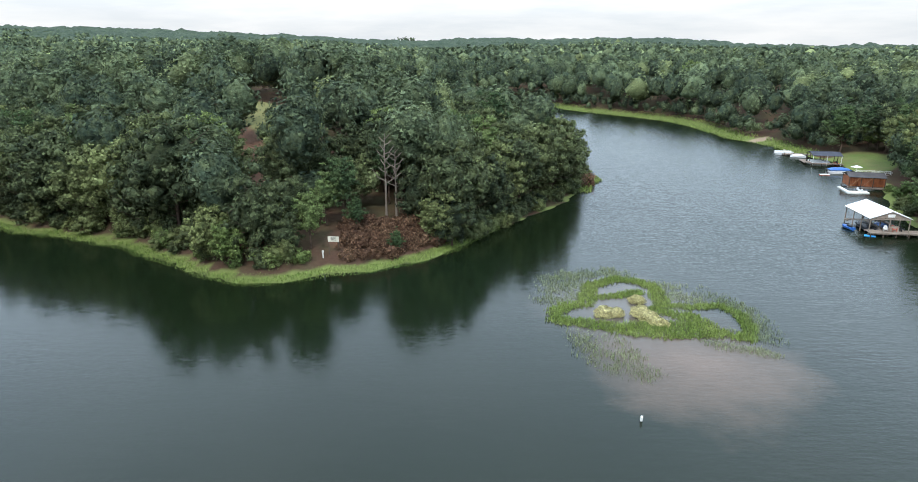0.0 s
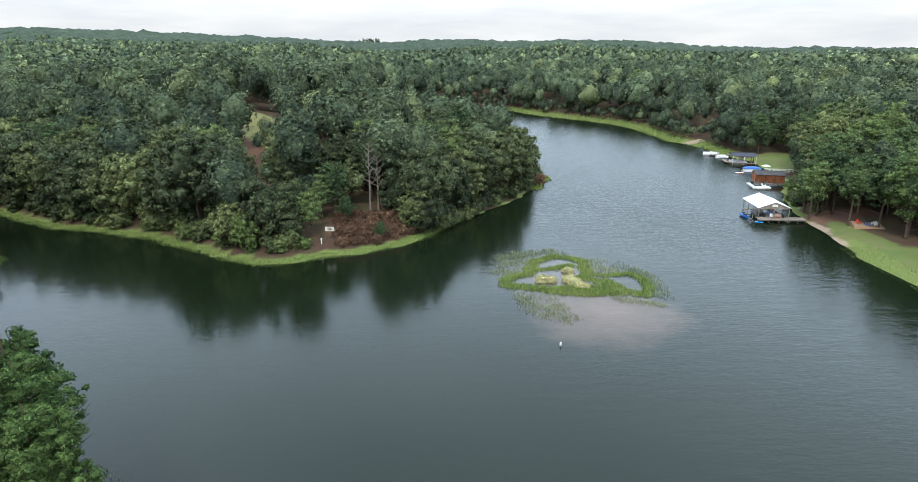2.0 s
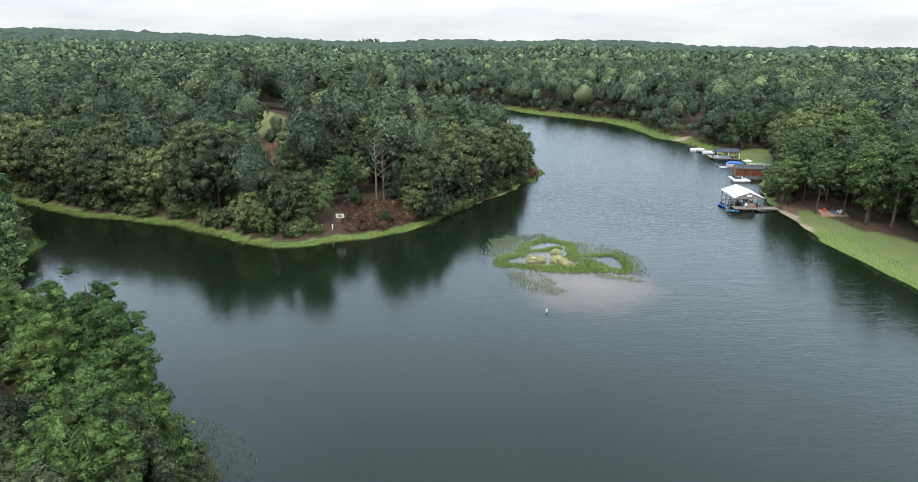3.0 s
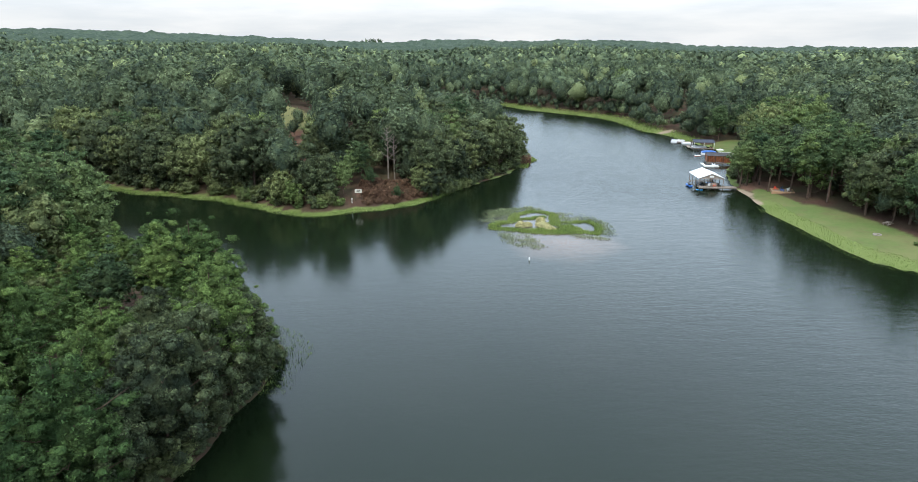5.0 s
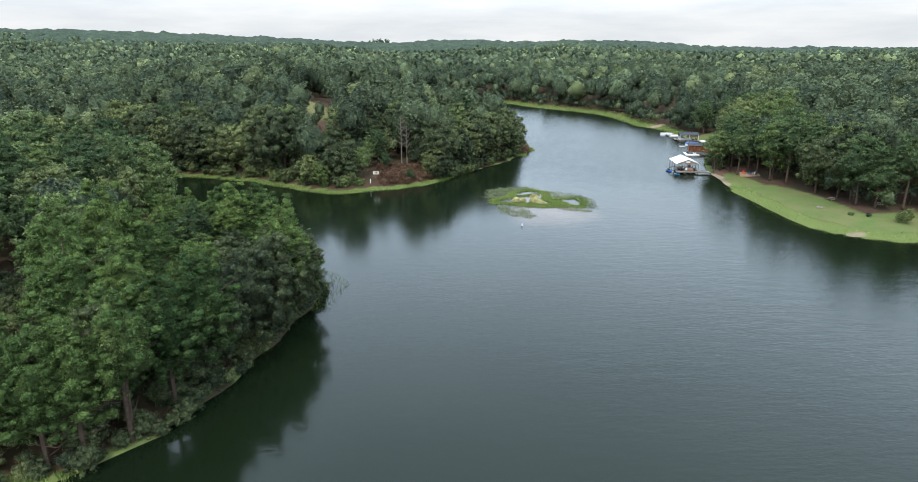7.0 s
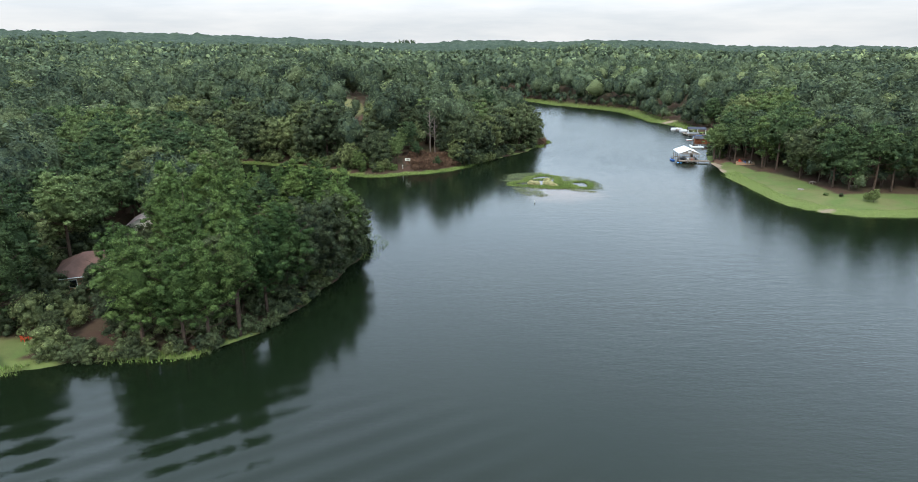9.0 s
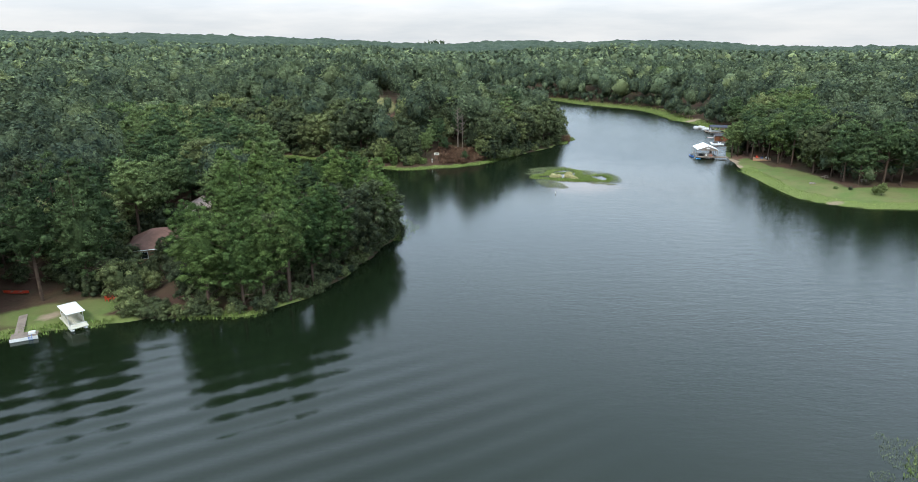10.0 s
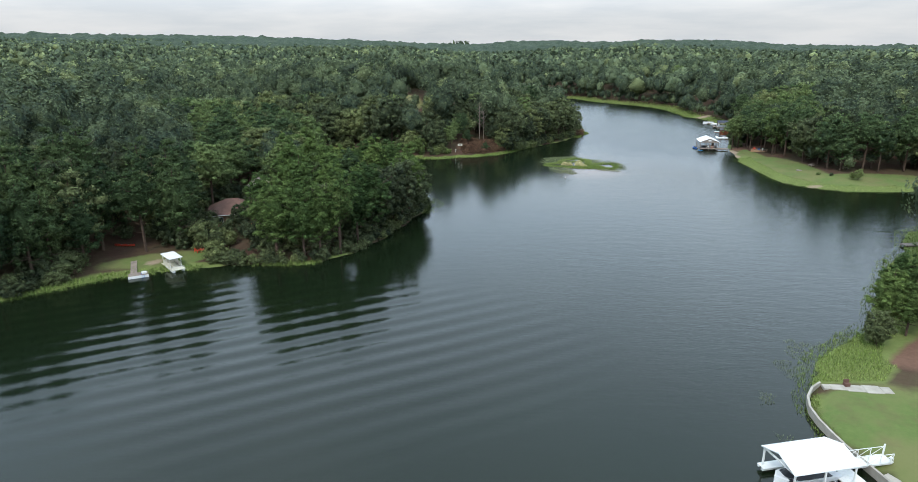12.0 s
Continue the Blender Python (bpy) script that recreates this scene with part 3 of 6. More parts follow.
def scatter(rs, x0, x1, y0, y1, step, keep):
    """Jittered lattice points of a box for which keep(x, y) holds."""
    gx_, gy_ = np.meshgrid(np.arange(x0, x1, step), np.arange(y0, y1, step * 0.87))
    gx_ = gx_ + (np.arange(gx_.shape[0]) % 2)[:, None] * step / 2
    x = (gx_ + (rs.rand(*gx_.shape) - 0.5) * step * 0.75).ravel()
    y = (gy_ + (rs.rand(*gy_.shape) - 0.5) * step * 0.75).ravel()
    ok = keep(x, y)
    return x[ok], y[ok]


def clear_of(x, y):
    """Where the wood stands: off lawns, tracks, house plots and chosen camera sightlines."""
    bare = np.maximum.reduce([patch(k, x, y) for k in ("lawn", "sand", "meadow")])
    strip = bell(x, y, -37.5, 116, 4.8, 22) + bell(x, y, -43, 150, 3.6, 26) + bell(x, y, -60, 192, 9, 30) + bell(x, y, -13.3, 107, 6.5, 13) + bell(x, y, -20, 100, 4, 5)
    house = bell(x, y, -64, -13, 9, 9) + bell(x, y, -69, 15, 5, 6) + bell(x, y, 95.6, 103.4, 6, 6) + bell(x, y, -63, -27, 4, 7) + bell(x, y, -76, -5, 3, 8) + bell(x, y, -67, 3, 3.5, 9) + bell(x, y, -61.5, 1, 4, 8) + bell(x, y, -57.5, -9, 4, 7) + bell(x, y, -54, -18, 5, 7) + bell(x, y, -61, -21.5, 4.5, 6)
    # open gaps along camera lines to the house and the shed behind it
    gap = np.minimum(np.hypot(x + 66 - np.clip(-14 - y, 0, 17) * 0.42, y - np.clip(y, -31, -14)) / 5.8, np.hypot(x + 67 - np.clip(13 - y, 0, 36) * 0.42, y - np.clip(y, -23, 13)) / 4.6)
    return (bare < 0.3) & (strip < 0.55) & (house < 0.5) & (gap > 1)


def in_sight(x, y, margin=12):
    return np.abs(x - 2) < 0.92 * (y + 150) + margin


PINES = [tree_thing("pine", 11 + i, h, s, b, 60, 13500, 0.2, PINE, "tall loblolly pine with tufted dark green needles", "pine_tree", "pine tree", 26, 2, 210)
         for i, (h, s, b) in enumerate([(18.0, 4.9, 0.07), (15.5, 4.7, 0.02), (19.5, 4.8, 0.14)])]
OAKS = [tree_thing("oak", 31 + i, h, s, b, 40, 12500, 0.2, OAK, "broad hardwood tree with a dense green crown", "hardwood_tree", "tree", 22, 2, 190)
        for i, (h, s, b) in enumerate([(14.5, 5.4, 0.06), (11.5, 4.6, 0.0)])]
PINES_MID = [tree_thing("pine", 51 + i, h, s, b, 48, 2900, 0.42, PINE_WOOD, "tall pine with a dark green crown in the wood", "pine_tree", "pine tree", 14, 2, 92)
             for i, (h, s, b) in enumerate([(18.0, 4.9, 0.2), (16.0, 4.9, 0.12), (19.5, 4.9, 0.26)])]
PINES_WEST = [tree_thing("pine", 151 + i, h, s, b, 48, 3600, 0.36, PINE_SHADED, "tall pine on the west bank, its green darkened for shade", "pine_tree", "pine tree", 16, 2, 110)
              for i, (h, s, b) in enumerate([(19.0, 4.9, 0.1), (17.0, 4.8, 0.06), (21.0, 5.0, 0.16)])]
OAKS_MID = [tree_thing("oak", 71 + i, h, s, b, 26, 3000, 0.42, OAK, "round-crowned hardwood in full summer leaf", "hardwood_tree", "tree", 14, 2, 96)
            for i, (h, s, b) in enumerate([(16.0, 6.2, 0.1), (13.0, 5.6, 0.06), (18.0, 6.5, 0.16)])]
EDGE = [tree_thing("oak", 81 + i, h, s, b, 24, 2600, 0.42, OAK, "low-branched hardwood at the edge of the wood", "hardwood_tree", "tree", 12, 2, 84)
        for i, (h, s, b) in enumerate([(13.5, 5.3, -0.04), (9.5, 4.3, -0.08)])]
PALES_MID = [tree_thing("oak", 91 + i, h, s, b, 26, 2600, 0.42, LIGHT_LEAF, "pale yellow-green hardwood standing out of the wood", "hardwood_tree", "tree", 14, 2, 80)
             for i, (h, s, b) in enumerate([(15.5, 5.4, 0.12), (12.0, 4.6, 0.05)])]
SHRUBS = [tree_thing("oak", 111 + i, h, s, -0.2, 16, 1500, 0.2, m, lab, "shrub", "shrub", 5, 1, 30)
          for i, (h, s, m, lab) in enumerate([(3.2, 2.3, LIGHT_LEAF, "leafy bright green shrub at the water's edge"), (4.4, 2.8, OAK, "dense dark green shrub on the bank"),
                                              (5.2, 2.6, OAK, "tall leafy thicket overhanging the water")])]
BRUSH = [tree_thing("oak", 121, 1.9, 1.7, 0.0, 14, 560, 0.27, RUST_LEAF, "rusty brown scorched brush on the bank", "brush", "shrub", 3, 1, 12, True)]
YELLOWING = tree_thing("pine", 19, 17.2, 3.5, 0.3, 40, 5600, 0.22, LIGHT_LEAF, "yellowing pine with a thin crown on the bank", "pine_tree", "pine tree", 26, 1, 110)
used = set()


def plant(ob, x, y, scale=1.0, turn=0.0, z=None):
    """Sets the model itself the first time, then copies of it."""
    m = Matrix.Translation((x, y, at(x, y) - 0.05 if z is None else z)) @ Matrix.Rotation(turn, 4, "Z")
    if ob.name in used:
        ob2 = copy_thing(ob, m)
    else:
        used.add(ob.name)
        ob2 = ob
        ob2.matrix_basis = m
    ob2.scale = (scale, scale, scale * (0.94 + 0.12 * ((x * 7.3 + y * 3.1) % 1)))
    return ob2


def field_sector(x, y):
    """1 across the camera's lines to the headland's field, where trees shrink; 0 elsewhere."""
    a = np.degrees(np.arctan2(x, y + 13))
    return (0.45 * smooth(-18.6, -17.8, a) + 0.55 * smooth(-17.2, -16.6, a)) * (1 - smooth(-14.6, -13.6, a)) * smooth(112, 120, y) * (1 - smooth(200, 215, y))


rs = np.random.RandomState(5)
taken = []


def far_from_taken(x, y, gap):
    if not taken:
        return np.ones(len(x), bool)
    t = np.array(taken)
    return np.array([np.min((t[:, 0] - a) ** 2 + (t[:, 1] - b) ** 2) > gap * gap for a, b in zip(x, y)]) if len(x) else np.zeros(0, bool)


def stand(box, step, edge, models, odds, scales, limit, extra=None):
    """Plants separate trees over a box of the plan."""
    def keep(x, y):
        d = inland(x, y)
        ok = (d > edge[0]) & (d < edge[1]) & clear_of(x, y) & in_sight(x, y, 6)
        return ok & extra(x, y) if extra else ok
    x, y = scatter(rs, *box, step, keep)
    ok = far_from_taken(x, y, step * 0.7)
    x, y = x[ok], y[ok]
    if len(x) > limit:
        order = np.argsort(inland(x, y))[:limit]
        x, y = x[order], y[order]
    flat = [m for ms in models for m in ms]
    w = np.concatenate([np.full(len(ms), o / len(ms)) for ms, o in zip(models, odds)])
    for a, b in zip(x, y):
        ob = flat[rs.choice(len(flat), p=w / w.sum())]
        # scaled down to fit the view: the near point's tip, then the field's sector
        shrink = 0.7 if -64 < a < -16 and 3 < b < 50 else 1.0
        shrink *= 1 - 0.45 * float(field_sector(a, b))
        plant(ob, a, b, rs.uniform(*scales) * shrink, rs.rand() * 6.28)
        taken.append((a, b))
    return len(x)


def bank_row(shore, inset, step, models, scales):
    """Trees one after another along a stretch of shore, set a little inland and leaning over the water."""
    pts = np.array(shore, float)
    run = np.concatenate([[0], np.cumsum(np.hypot(*np.diff(pts, axis=0).T))])
    for s in np.arange(step / 2, run[-1], step):
        s += rs.uniform(-0.3, 0.3) * step
        q = np.array([np.interp(s, run, pts[:, 0]), np.interp(s, run, pts[:, 1])])
        e = np.array([np.interp(s + 1, run, pts[:, 0]), np.interp(s + 1, run, pts[:, 1])]) - np.array([np.interp(s - 1, run, pts[:, 0]), np.interp(s - 1, run, pts[:, 1])])
        q = q + np.array([-e[1], e[0]]) / np.hypot(*e) * rs.uniform(*inset)
        plant(models[rs.randint(len(models))], q[0], q[1], rs.uniform(*scales), rs.rand() * 6.28)
        taken.append((q[0], q[1]))


counts = []
# chosen trees on the headland's front slope
for a, b, ob, k in ((-24.0, 97.8, PINES_MID[1], 0.62), (-27.5, 94.8, EDGE[0], 0.62), (-35.5, 92.6, PALES_MID[1], 0.62), (-38.8, 95.2, EDGE[1], 0.95), (-20.2, 107.5, PINES_MID[0], 0.74),
                    (-17.6, 104.5, PINES_MID[1], 0.42), (-3.0, 106.2, OAKS_MID[1], 0.8), (-1.2, 105.2, EDGE[0], 0.75), (-10.2, 99.0, PINES_MID[1], 0.3), (-30.5, 98.5, EDGE[1], 0.85),
                    (-23, 106, PINES_MID[1], 0.66), (-28.5, 104, EDGE[0], 0.78), (92.6, 105.2, PINES_MID[2], 0.88), (96.4, 101.0, PINES_MID[0], 0.9),
                    (88.6, 113.4, PINES_MID[0], 0.86), (91.5, 115.2, PINES_MID[2], 0.8), (94.6, 114.0, PINES_MID[0], 0.92), (91.0, 119.5, PINES_MID[1], 0.86), (96.0, 119.0, PINES_MID[2], 0.9), (99.5, 112.5, PINES_MID[0], 0.95)):
    plant(ob, a, b, k, (a * 1.7) % 6.28)
    taken.append((a, b))
# tall trees right on the bank: the near point, then both flanks of the headland
bank_row([(-47, -38), (-42.3, -37), (-36.5, -35), (-31.5, -28), (-27.8, -18.5), (-24.9, -5), (-23.2, 4)], (1.4, 2.8), 5.0, PINES + OAKS[:1] + PINES[:1], (0.86, 1.1))
bank_row([(-23.2, 4), (-22.2, 12)], (2.0, 3.5), 4.0, [PINES[1], OAKS[1]], (0.7, 0.9))
bank_row([(-56, -39.1), (-49, -38), (-42.3, -37), (-36.5, -35), (-31.5, -28), (-27.8, -18.5), (-24.9, -5), (-22.2, 8), (-21.6, 14)], (0.2, 1.4), 1.9, SHRUBS[1:], (0.32, 0.62))
bank_row([(-128, 147), (-111, 133.5), (-97, 123), (-84.5, 114.8), (-73, 111.5), (-58.5, 105), (-48, 97.3)], (5.0, 7.5), 6.6, OAKS_MID, (1.1, 1.35))
bank_row([(1, 106), (4.5, 112.8), (11.2, 122.4), (18, 131.5), (24.2, 140.3), (28.6, 150), (30, 160)], (3.0, 4.8), 6.0, OAKS_MID, (0.95, 1.2))
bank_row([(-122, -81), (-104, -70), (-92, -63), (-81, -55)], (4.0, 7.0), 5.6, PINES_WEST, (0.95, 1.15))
plant(YELLOWING, -34.6, -30.3, 1.0, 0.6)
taken.append((-34.6, -30.3))
# the near wooded point
counts.append(stand((-60, -16, -40, 46), 6.7, (1.8, 28), [PINES, OAKS], [0.8, 0.2], (0.78, 1.14), 42, lambda x, y: (y < 8) | (inland(x, y) > 5.0)))
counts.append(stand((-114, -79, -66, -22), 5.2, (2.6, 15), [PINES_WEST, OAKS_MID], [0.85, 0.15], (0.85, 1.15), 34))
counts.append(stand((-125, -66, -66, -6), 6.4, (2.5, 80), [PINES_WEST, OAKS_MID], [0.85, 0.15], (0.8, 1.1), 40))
counts.append(stand((-125, -40, -66, 104), 6.6, (2.5, 80), [PINES_MID, OAKS_MID, PALES_MID], [0.8, 0.17, 0.03], (0.78, 1.15), 95))
# the headland
counts.append(stand((-125, 36, 86, 176), 5.2, (3.6, 9.5), [EDGE, PINES_MID], [0.86, 0.14], (0.62, 1.12), 62))
counts.append(stand((-125, 36, 88, 176), 7.2, (8, 44), [OAKS_MID, PINES_MID, PALES_MID], [0.66, 0.24, 0.10], (0.72, 1.05), 84))
# the east shore
counts.append(stand((80, 160, 34, 205), 5.8, (5.5, 34), [PINES_MID, OAKS_MID, PALES_MID], [0.74, 0.22, 0.04], (0.84, 1.16), 118))


def hedge(keep, step, edge, models, scales, limit):
    """Shrubs crowded along a stretch of bank."""
    x, y = scatter(rs, -130, 125, -75, 240, step, lambda x, y: (np.abs(inland(x, y) - sum(edge) / 2) < (edge[1] - edge[0]) / 2) & keep(x, y) & in_sight(x, y, 4))
    if len(x) > limit:
        pick = np.sort(rs.permutation(len(x))[:limit])
        x, y = x[pick], y[pick]
    for a, b in zip(x, y):
        plant(models[rs.randint(len(models))], a, b, rs.uniform(*scales), rs.rand() * 6.28)
    return len(x)


# overhanging thicket round the point, brush and shrubs along the headland's bank
counts.append(hedge(lambda x, y: (x > -59) & (x < -20) & (y < 15) & (y > -42), 2.5, (0.8, 3.6), [SHRUBS[1], SHRUBS[2]], (0.4, 0.75), 24))
counts.append(hedge(lambda x, y: (x > -52) & (x < -24) & (y < 12) & (y > -36), 3.4, (3.6, 14), [SHRUBS[2], SHRUBS[1]], (0.8, 1.3), 40))
counts.append(hedge(lambda x, y: (np.hypot((x + 64) / 1.3, y + 9) > 8.5) & (x > -84) & (x < -52) & (y < 14) & (y > -18), 3.6, (8, 60), [SHRUBS[2], SHRUBS[1]], (0.9, 1.4), 42))
counts.append(hedge(lambda x, y: (x > -46) & (x < -18) & (y >= 15) & (y < 34), 2.2, (0.3, 7.5), [SHRUBS[1], SHRUBS[2]], (0.3, 0.55), 34))
counts.append(hedge(lambda x, y: (x > 0) & (x < 36) & (y > 100) & (y < 176), 3.0, (0.3, 3.4), [SHRUBS[1], SHRUBS[2]], (0.6, 1.1), 34))
counts.append(hedge(lambda x, y: (x > -125) & (x < -24) & (np.abs(x + 37.5) > 2.5) & (y > 86) & (y < 150), 2.7, (2.8, 5.6), [SHRUBS[1], SHRUBS[2], SHRUBS[1], SHRUBS[0]], (0.55, 1.15), 84))
counts.append(hedge(lambda x, y: (x > -19) & (x < -3) & (y > 92) & (y < 110), 1.6, (3.2, 15.0), [BRUSH[0]], (0.45, 1.15), 84))
counts.append(hedge(lambda x, y: (x > 88) & (y > 116) & (y < 150), 3.4, (1.5, 7), [SHRUBS[1], SHRUBS[0]], (0.5, 0.9), 14))
counts.append(hedge(lambda x, y: (x < -79) & (y < -38), 2.4, (1.2, 5.0), [SHRUBS[1], SHRUBS[2]], (0.5, 0.95), 30))
counts.append(hedge(lambda x, y: (x > -98) & (x < -62) & (y < -18) & (y > -48) & (patch("lawn", x, y) < 0.3) & (np.hypot(x + 75.5, y + 36) > 7.5), 2.9, (6.0, 16), [SHRUBS[1], SHRUBS[2], SHRUBS[2]], (0.55, 1.2), 44))
counts.append(hedge(lambda x, y: (np.abs(x + 38 + (y - 116) * 0.28) < 7) & (y > 98) & (y < 150), 3.6, (8, 60), [SHRUBS[1], SHRUBS[1], SHRUBS[2]], (0.35, 0.8), 30))
for a, b, ob, k in ((52.5, -62.5, PINES[1], 0.72), (55.8, -58.6, PINES[0], 0.68), (58.5, -61.5, PINES[1], 0.7), (62.5, -54.5, PINES[1], 0.7), (49.0, -67.0, OAKS[1], 0.46), (54.5, -64.0, PINES[1], 0.62), (60, -58, PINES[0], 0.62), (58.5, -65.5, PINES[1], 0.58), (66, -52, PINES[1], 0.6), (64, -62, OAKS[1], 0.7),
                    (102.6, 44.5, PALES_MID[1], 0.3), (101.2, 45.2, PALES_MID[1], 0.2), (32.2, 160.5, BRUSH[0], 1.7), (31.4, 157.5, BRUSH[0], 1.5), (98.0, 94.5, PALES_MID[0], 1.12), (-72.3, -28.6, OAKS[1], 0.5), (-57.5, -36.5, SHRUBS[2], 0.95), (-58.8, -33, OAKS[1], 0.42), (-67.5, -31.5, SHRUBS[1], 0.3),
                    (94.5, 52, SHRUBS[0], 0.3), (97.5, 50, SHRUBS[1], 0.25), (-73, -23.5, OAKS[1], 0.62), (-74.5, -21, SHRUBS[2], 1.1), (-64, -27.5, OAKS[1], 0.45), (-56.5, 3.0, PINES[1], 0.95), (-72.5, 1.5, PINES_MID[1], 0.9), (-60.5, 6.5, PINES_MID[0], 0.85), (-78, -9, PINES_MID[2], 0.9), (-79, 3, PINES_MID[0], 1.0), (123, 344, PALES_MID[0], 1.3), (126, 341, PALES_MID[1], 1.2), (-58, -10, OAKS[1], 0.6), (-54.2, -19, OAKS[1], 0.72), (-58.6, -21.5, OAKS[1], 0.6), (-61.5, 0, OAKS[1], 0.45), (-32.5, 19.5, PINES[0], 1.0), (-35.8, 24.2, PINES[1], 1.15), (-41.5, 27, PINES[0], 0.92), (-29.3, 15.5, PINES[1], 1.05), (-46, 34.5, PINES[2], 0.7), (-38, 19, PINES[2], 0.9), (-66.0, -20.8, SHRUBS[2], 0.9), (-62, -26.5, SHRUBS[1], 0.75), (-60.3, -23.5, SHRUBS[2], 0.75), (-63.8, -24, SHRUBS[1], 0.65), (-69, -27, SHRUBS[1], 0.7), (-75.5, -27.3, SHRUBS[2], 0.7), (-80.5, -29, SHRUBS[1], 0.8), (-58.5, -28.5, SHRUBS[1], 0.8), (-56.5, -24, SHRUBS[2], 0.8)):
    plant(ob, a, b, k, (a * 1.7) % 6.28)
for ms in (PINES, OAKS, PINES_WEST, PINES_MID, OAKS_MID, EDGE, PALES_MID, SHRUBS, BRUSH):
    for ob in ms:
        if ob.name not in used:
            for child in list(ob.children):
                bpy.data.objects.remove(child)
            bpy.data.objects.remove(ob)


def woods(name, label, x, y, z, hs, level, leaf_count, leaf, seed, clumps=0):
    """Many trees too far to tell apart, as one mesh."""
    rs_ = np.random.RandomState(seed)
    protos = []
    for i in range(10):
        pine = i % 2 == 1
        shape = Crown(rs_, "oak", 1.0, rs_.uniform(0.23, 0.28) if pine else rs_.uniform(0.29, 0.36), 0.34 if pine else 0.2, 26 if leaf_count > 150 else 15)
        protos.append(shape.build(level, leaf_count, leaf, clumps))
    which = rs_.randint(0, 10, len(x))
    allv, allf, tone, flat, first = [], [], [], [], 0
    for i in range(10):
        k = np.nonzero(which == i)[0]
        a = rs_.rand(len(k)) * 6.283
        v, f, solid = protos[i]
        c, s = np.cos(a)[:, None], np.sin(a)[:, None]
        h = hs[k][:, None]
        wide = h * rs_.uniform(0.85, 1.25, len(k))[:, None]
        vx = (v[:, 0] * c - v[:, 1] * s) * wide + x[k][:, None]
        vy = (v[:, 0] * s + v[:, 1] * c) * wide + y[k][:, None]
        vz = v[:, 2] * h + z[k][:, None]
        allv.append(np.stack([vx, vy, vz], -1).reshape(-1, 3))
        allf.append((f[None] + (first + np.arange(len(k)) * len(v))[:, None, None]).reshape(-1, 3))
        flat.append(np.tile(np.arange(len(f)) < solid, len(k)))
        first += len(k) * len(v)
        # the bell puts the west bank's shade into the tone of the woods
        shade = rs_.beta(0.8, 1.4, len(k)) * (0.75 if i % 2 else 1.1) + (value_noise(x[k], y[k], 60, 4) - 0.5) * 0.5 - 0.45 * bell(x[k], y[k], -90, -10, 70, 70)
        tone.append(np.repeat(np.clip(shade, 0, 1), len(v)))
    me = mesh_of(name, np.concatenate(allv), np.concatenate(allf))
    me.polygons.foreach_set("use_smooth", np.concatenate(flat))
    put_attr(me, "tone", np.concatenate(tone))
    me.materials.append(WOODS)
    return tagged(new(name, me), label, "woods", kind="stuff")


def wood_ok(x, y):
    # kept clear of woods so that the house shows from the camera
    house_view = (x > -80) & (x < -46) & (y > -40) & (y < 2)
    return (inland(x, y) > 4) & clear_of(x, y) & in_sight(x, y, 25) & ~house_view


rs = np.random.RandomState(9)
x, y = scatter(rs, -420, 420, -60, 480, 7.8, wood_ok)
ok = far_from_taken(x, y, 4.8)
away = np.hypot(x, y - np.clip(y, -149, 0))
ok &= (away < 270) | (rs.rand(len(x)) < 0.8)
x, y = x[ok], y[ok]
away = np.hypot(x, y - np.clip(y, -149, 0))
close, near, far = away < 135, (away >= 135) & (away < 270), away >= 270
counts += [int(close.sum()), int(near.sum()), int(far.sum())]
for pick, name, label, level, n_leaf, leaf, tufts in ((close, "woods", "pines and hardwoods crowding behind the house", 3, 1700, 0.027, 0), (near, "woods", "dense mixed pine and hardwood forest round the lake", 2, 680, 0.038, 0),
                                        (far, "woods", "mixed forest canopy beyond the headland", 2, 230, 0.049, 0)):
    a, b = x[pick], y[pick]
    hs = (11.5 + 10 * rs.beta(1.7, 1.7, len(a))) * (0.85 + 0.3 * value_noise(a, b, 26, 14)) * (1 - 0.45 * field_sector(a, b))
    woods(name, label, a, b, terrain(a, b), hs, level, n_leaf, leaf, 21, tufts)
x, y = scatter(rs, -1150, 1150, 480, 1250, 12.0, lambda x, y: in_sight(x, y, 30))
counts.append(len(x))
woods("far_woods", "distant forest canopy covering low hills", x, y, terrain(x, y), rs.uniform(14, 24, len(x)), 1, 8, 0.15, 22)
# low growth closing the foot of the far woods
x, y = scatter(rs, -30, 330, 36, 420, 4.2, lambda x, y: (((inland(x, y) > 4.0) & (inland(x, y) < 12) & ((y > 196) | ((x > 88) & (y > 118)))) | ((inland(x, y) > 19) & (inland(x, y) < 26) & (y < 118) & (y > 40)) | (np.hypot(x - 136, y - 222) < 15)) & clear_of(x, y) & in_sight(x, y, 8))
counts.append(len(x))
woods("undergrowth", "leafy thicket along the foot of the far woods", x, y, terrain(x, y) - 0.6, rs.uniform(5, 10, len(x)), 1, 150, 0.075, 24)
# a few tall trees left standing on the ridge
a = np.radians(np.array([-5.6, -5.2, -4.9, -4.6, -4.4, -4.1, -3.9]))
x, y = 2250 * np.sin(a), 2250 * np.cos(a)
woods("ridge_trees", "lone tall trees standing on the ridge line", x, y, terrain(x, y), np.array([30, 33, 31, 35, 30, 34, 31.0]), 1, 40, 0.1, 23)


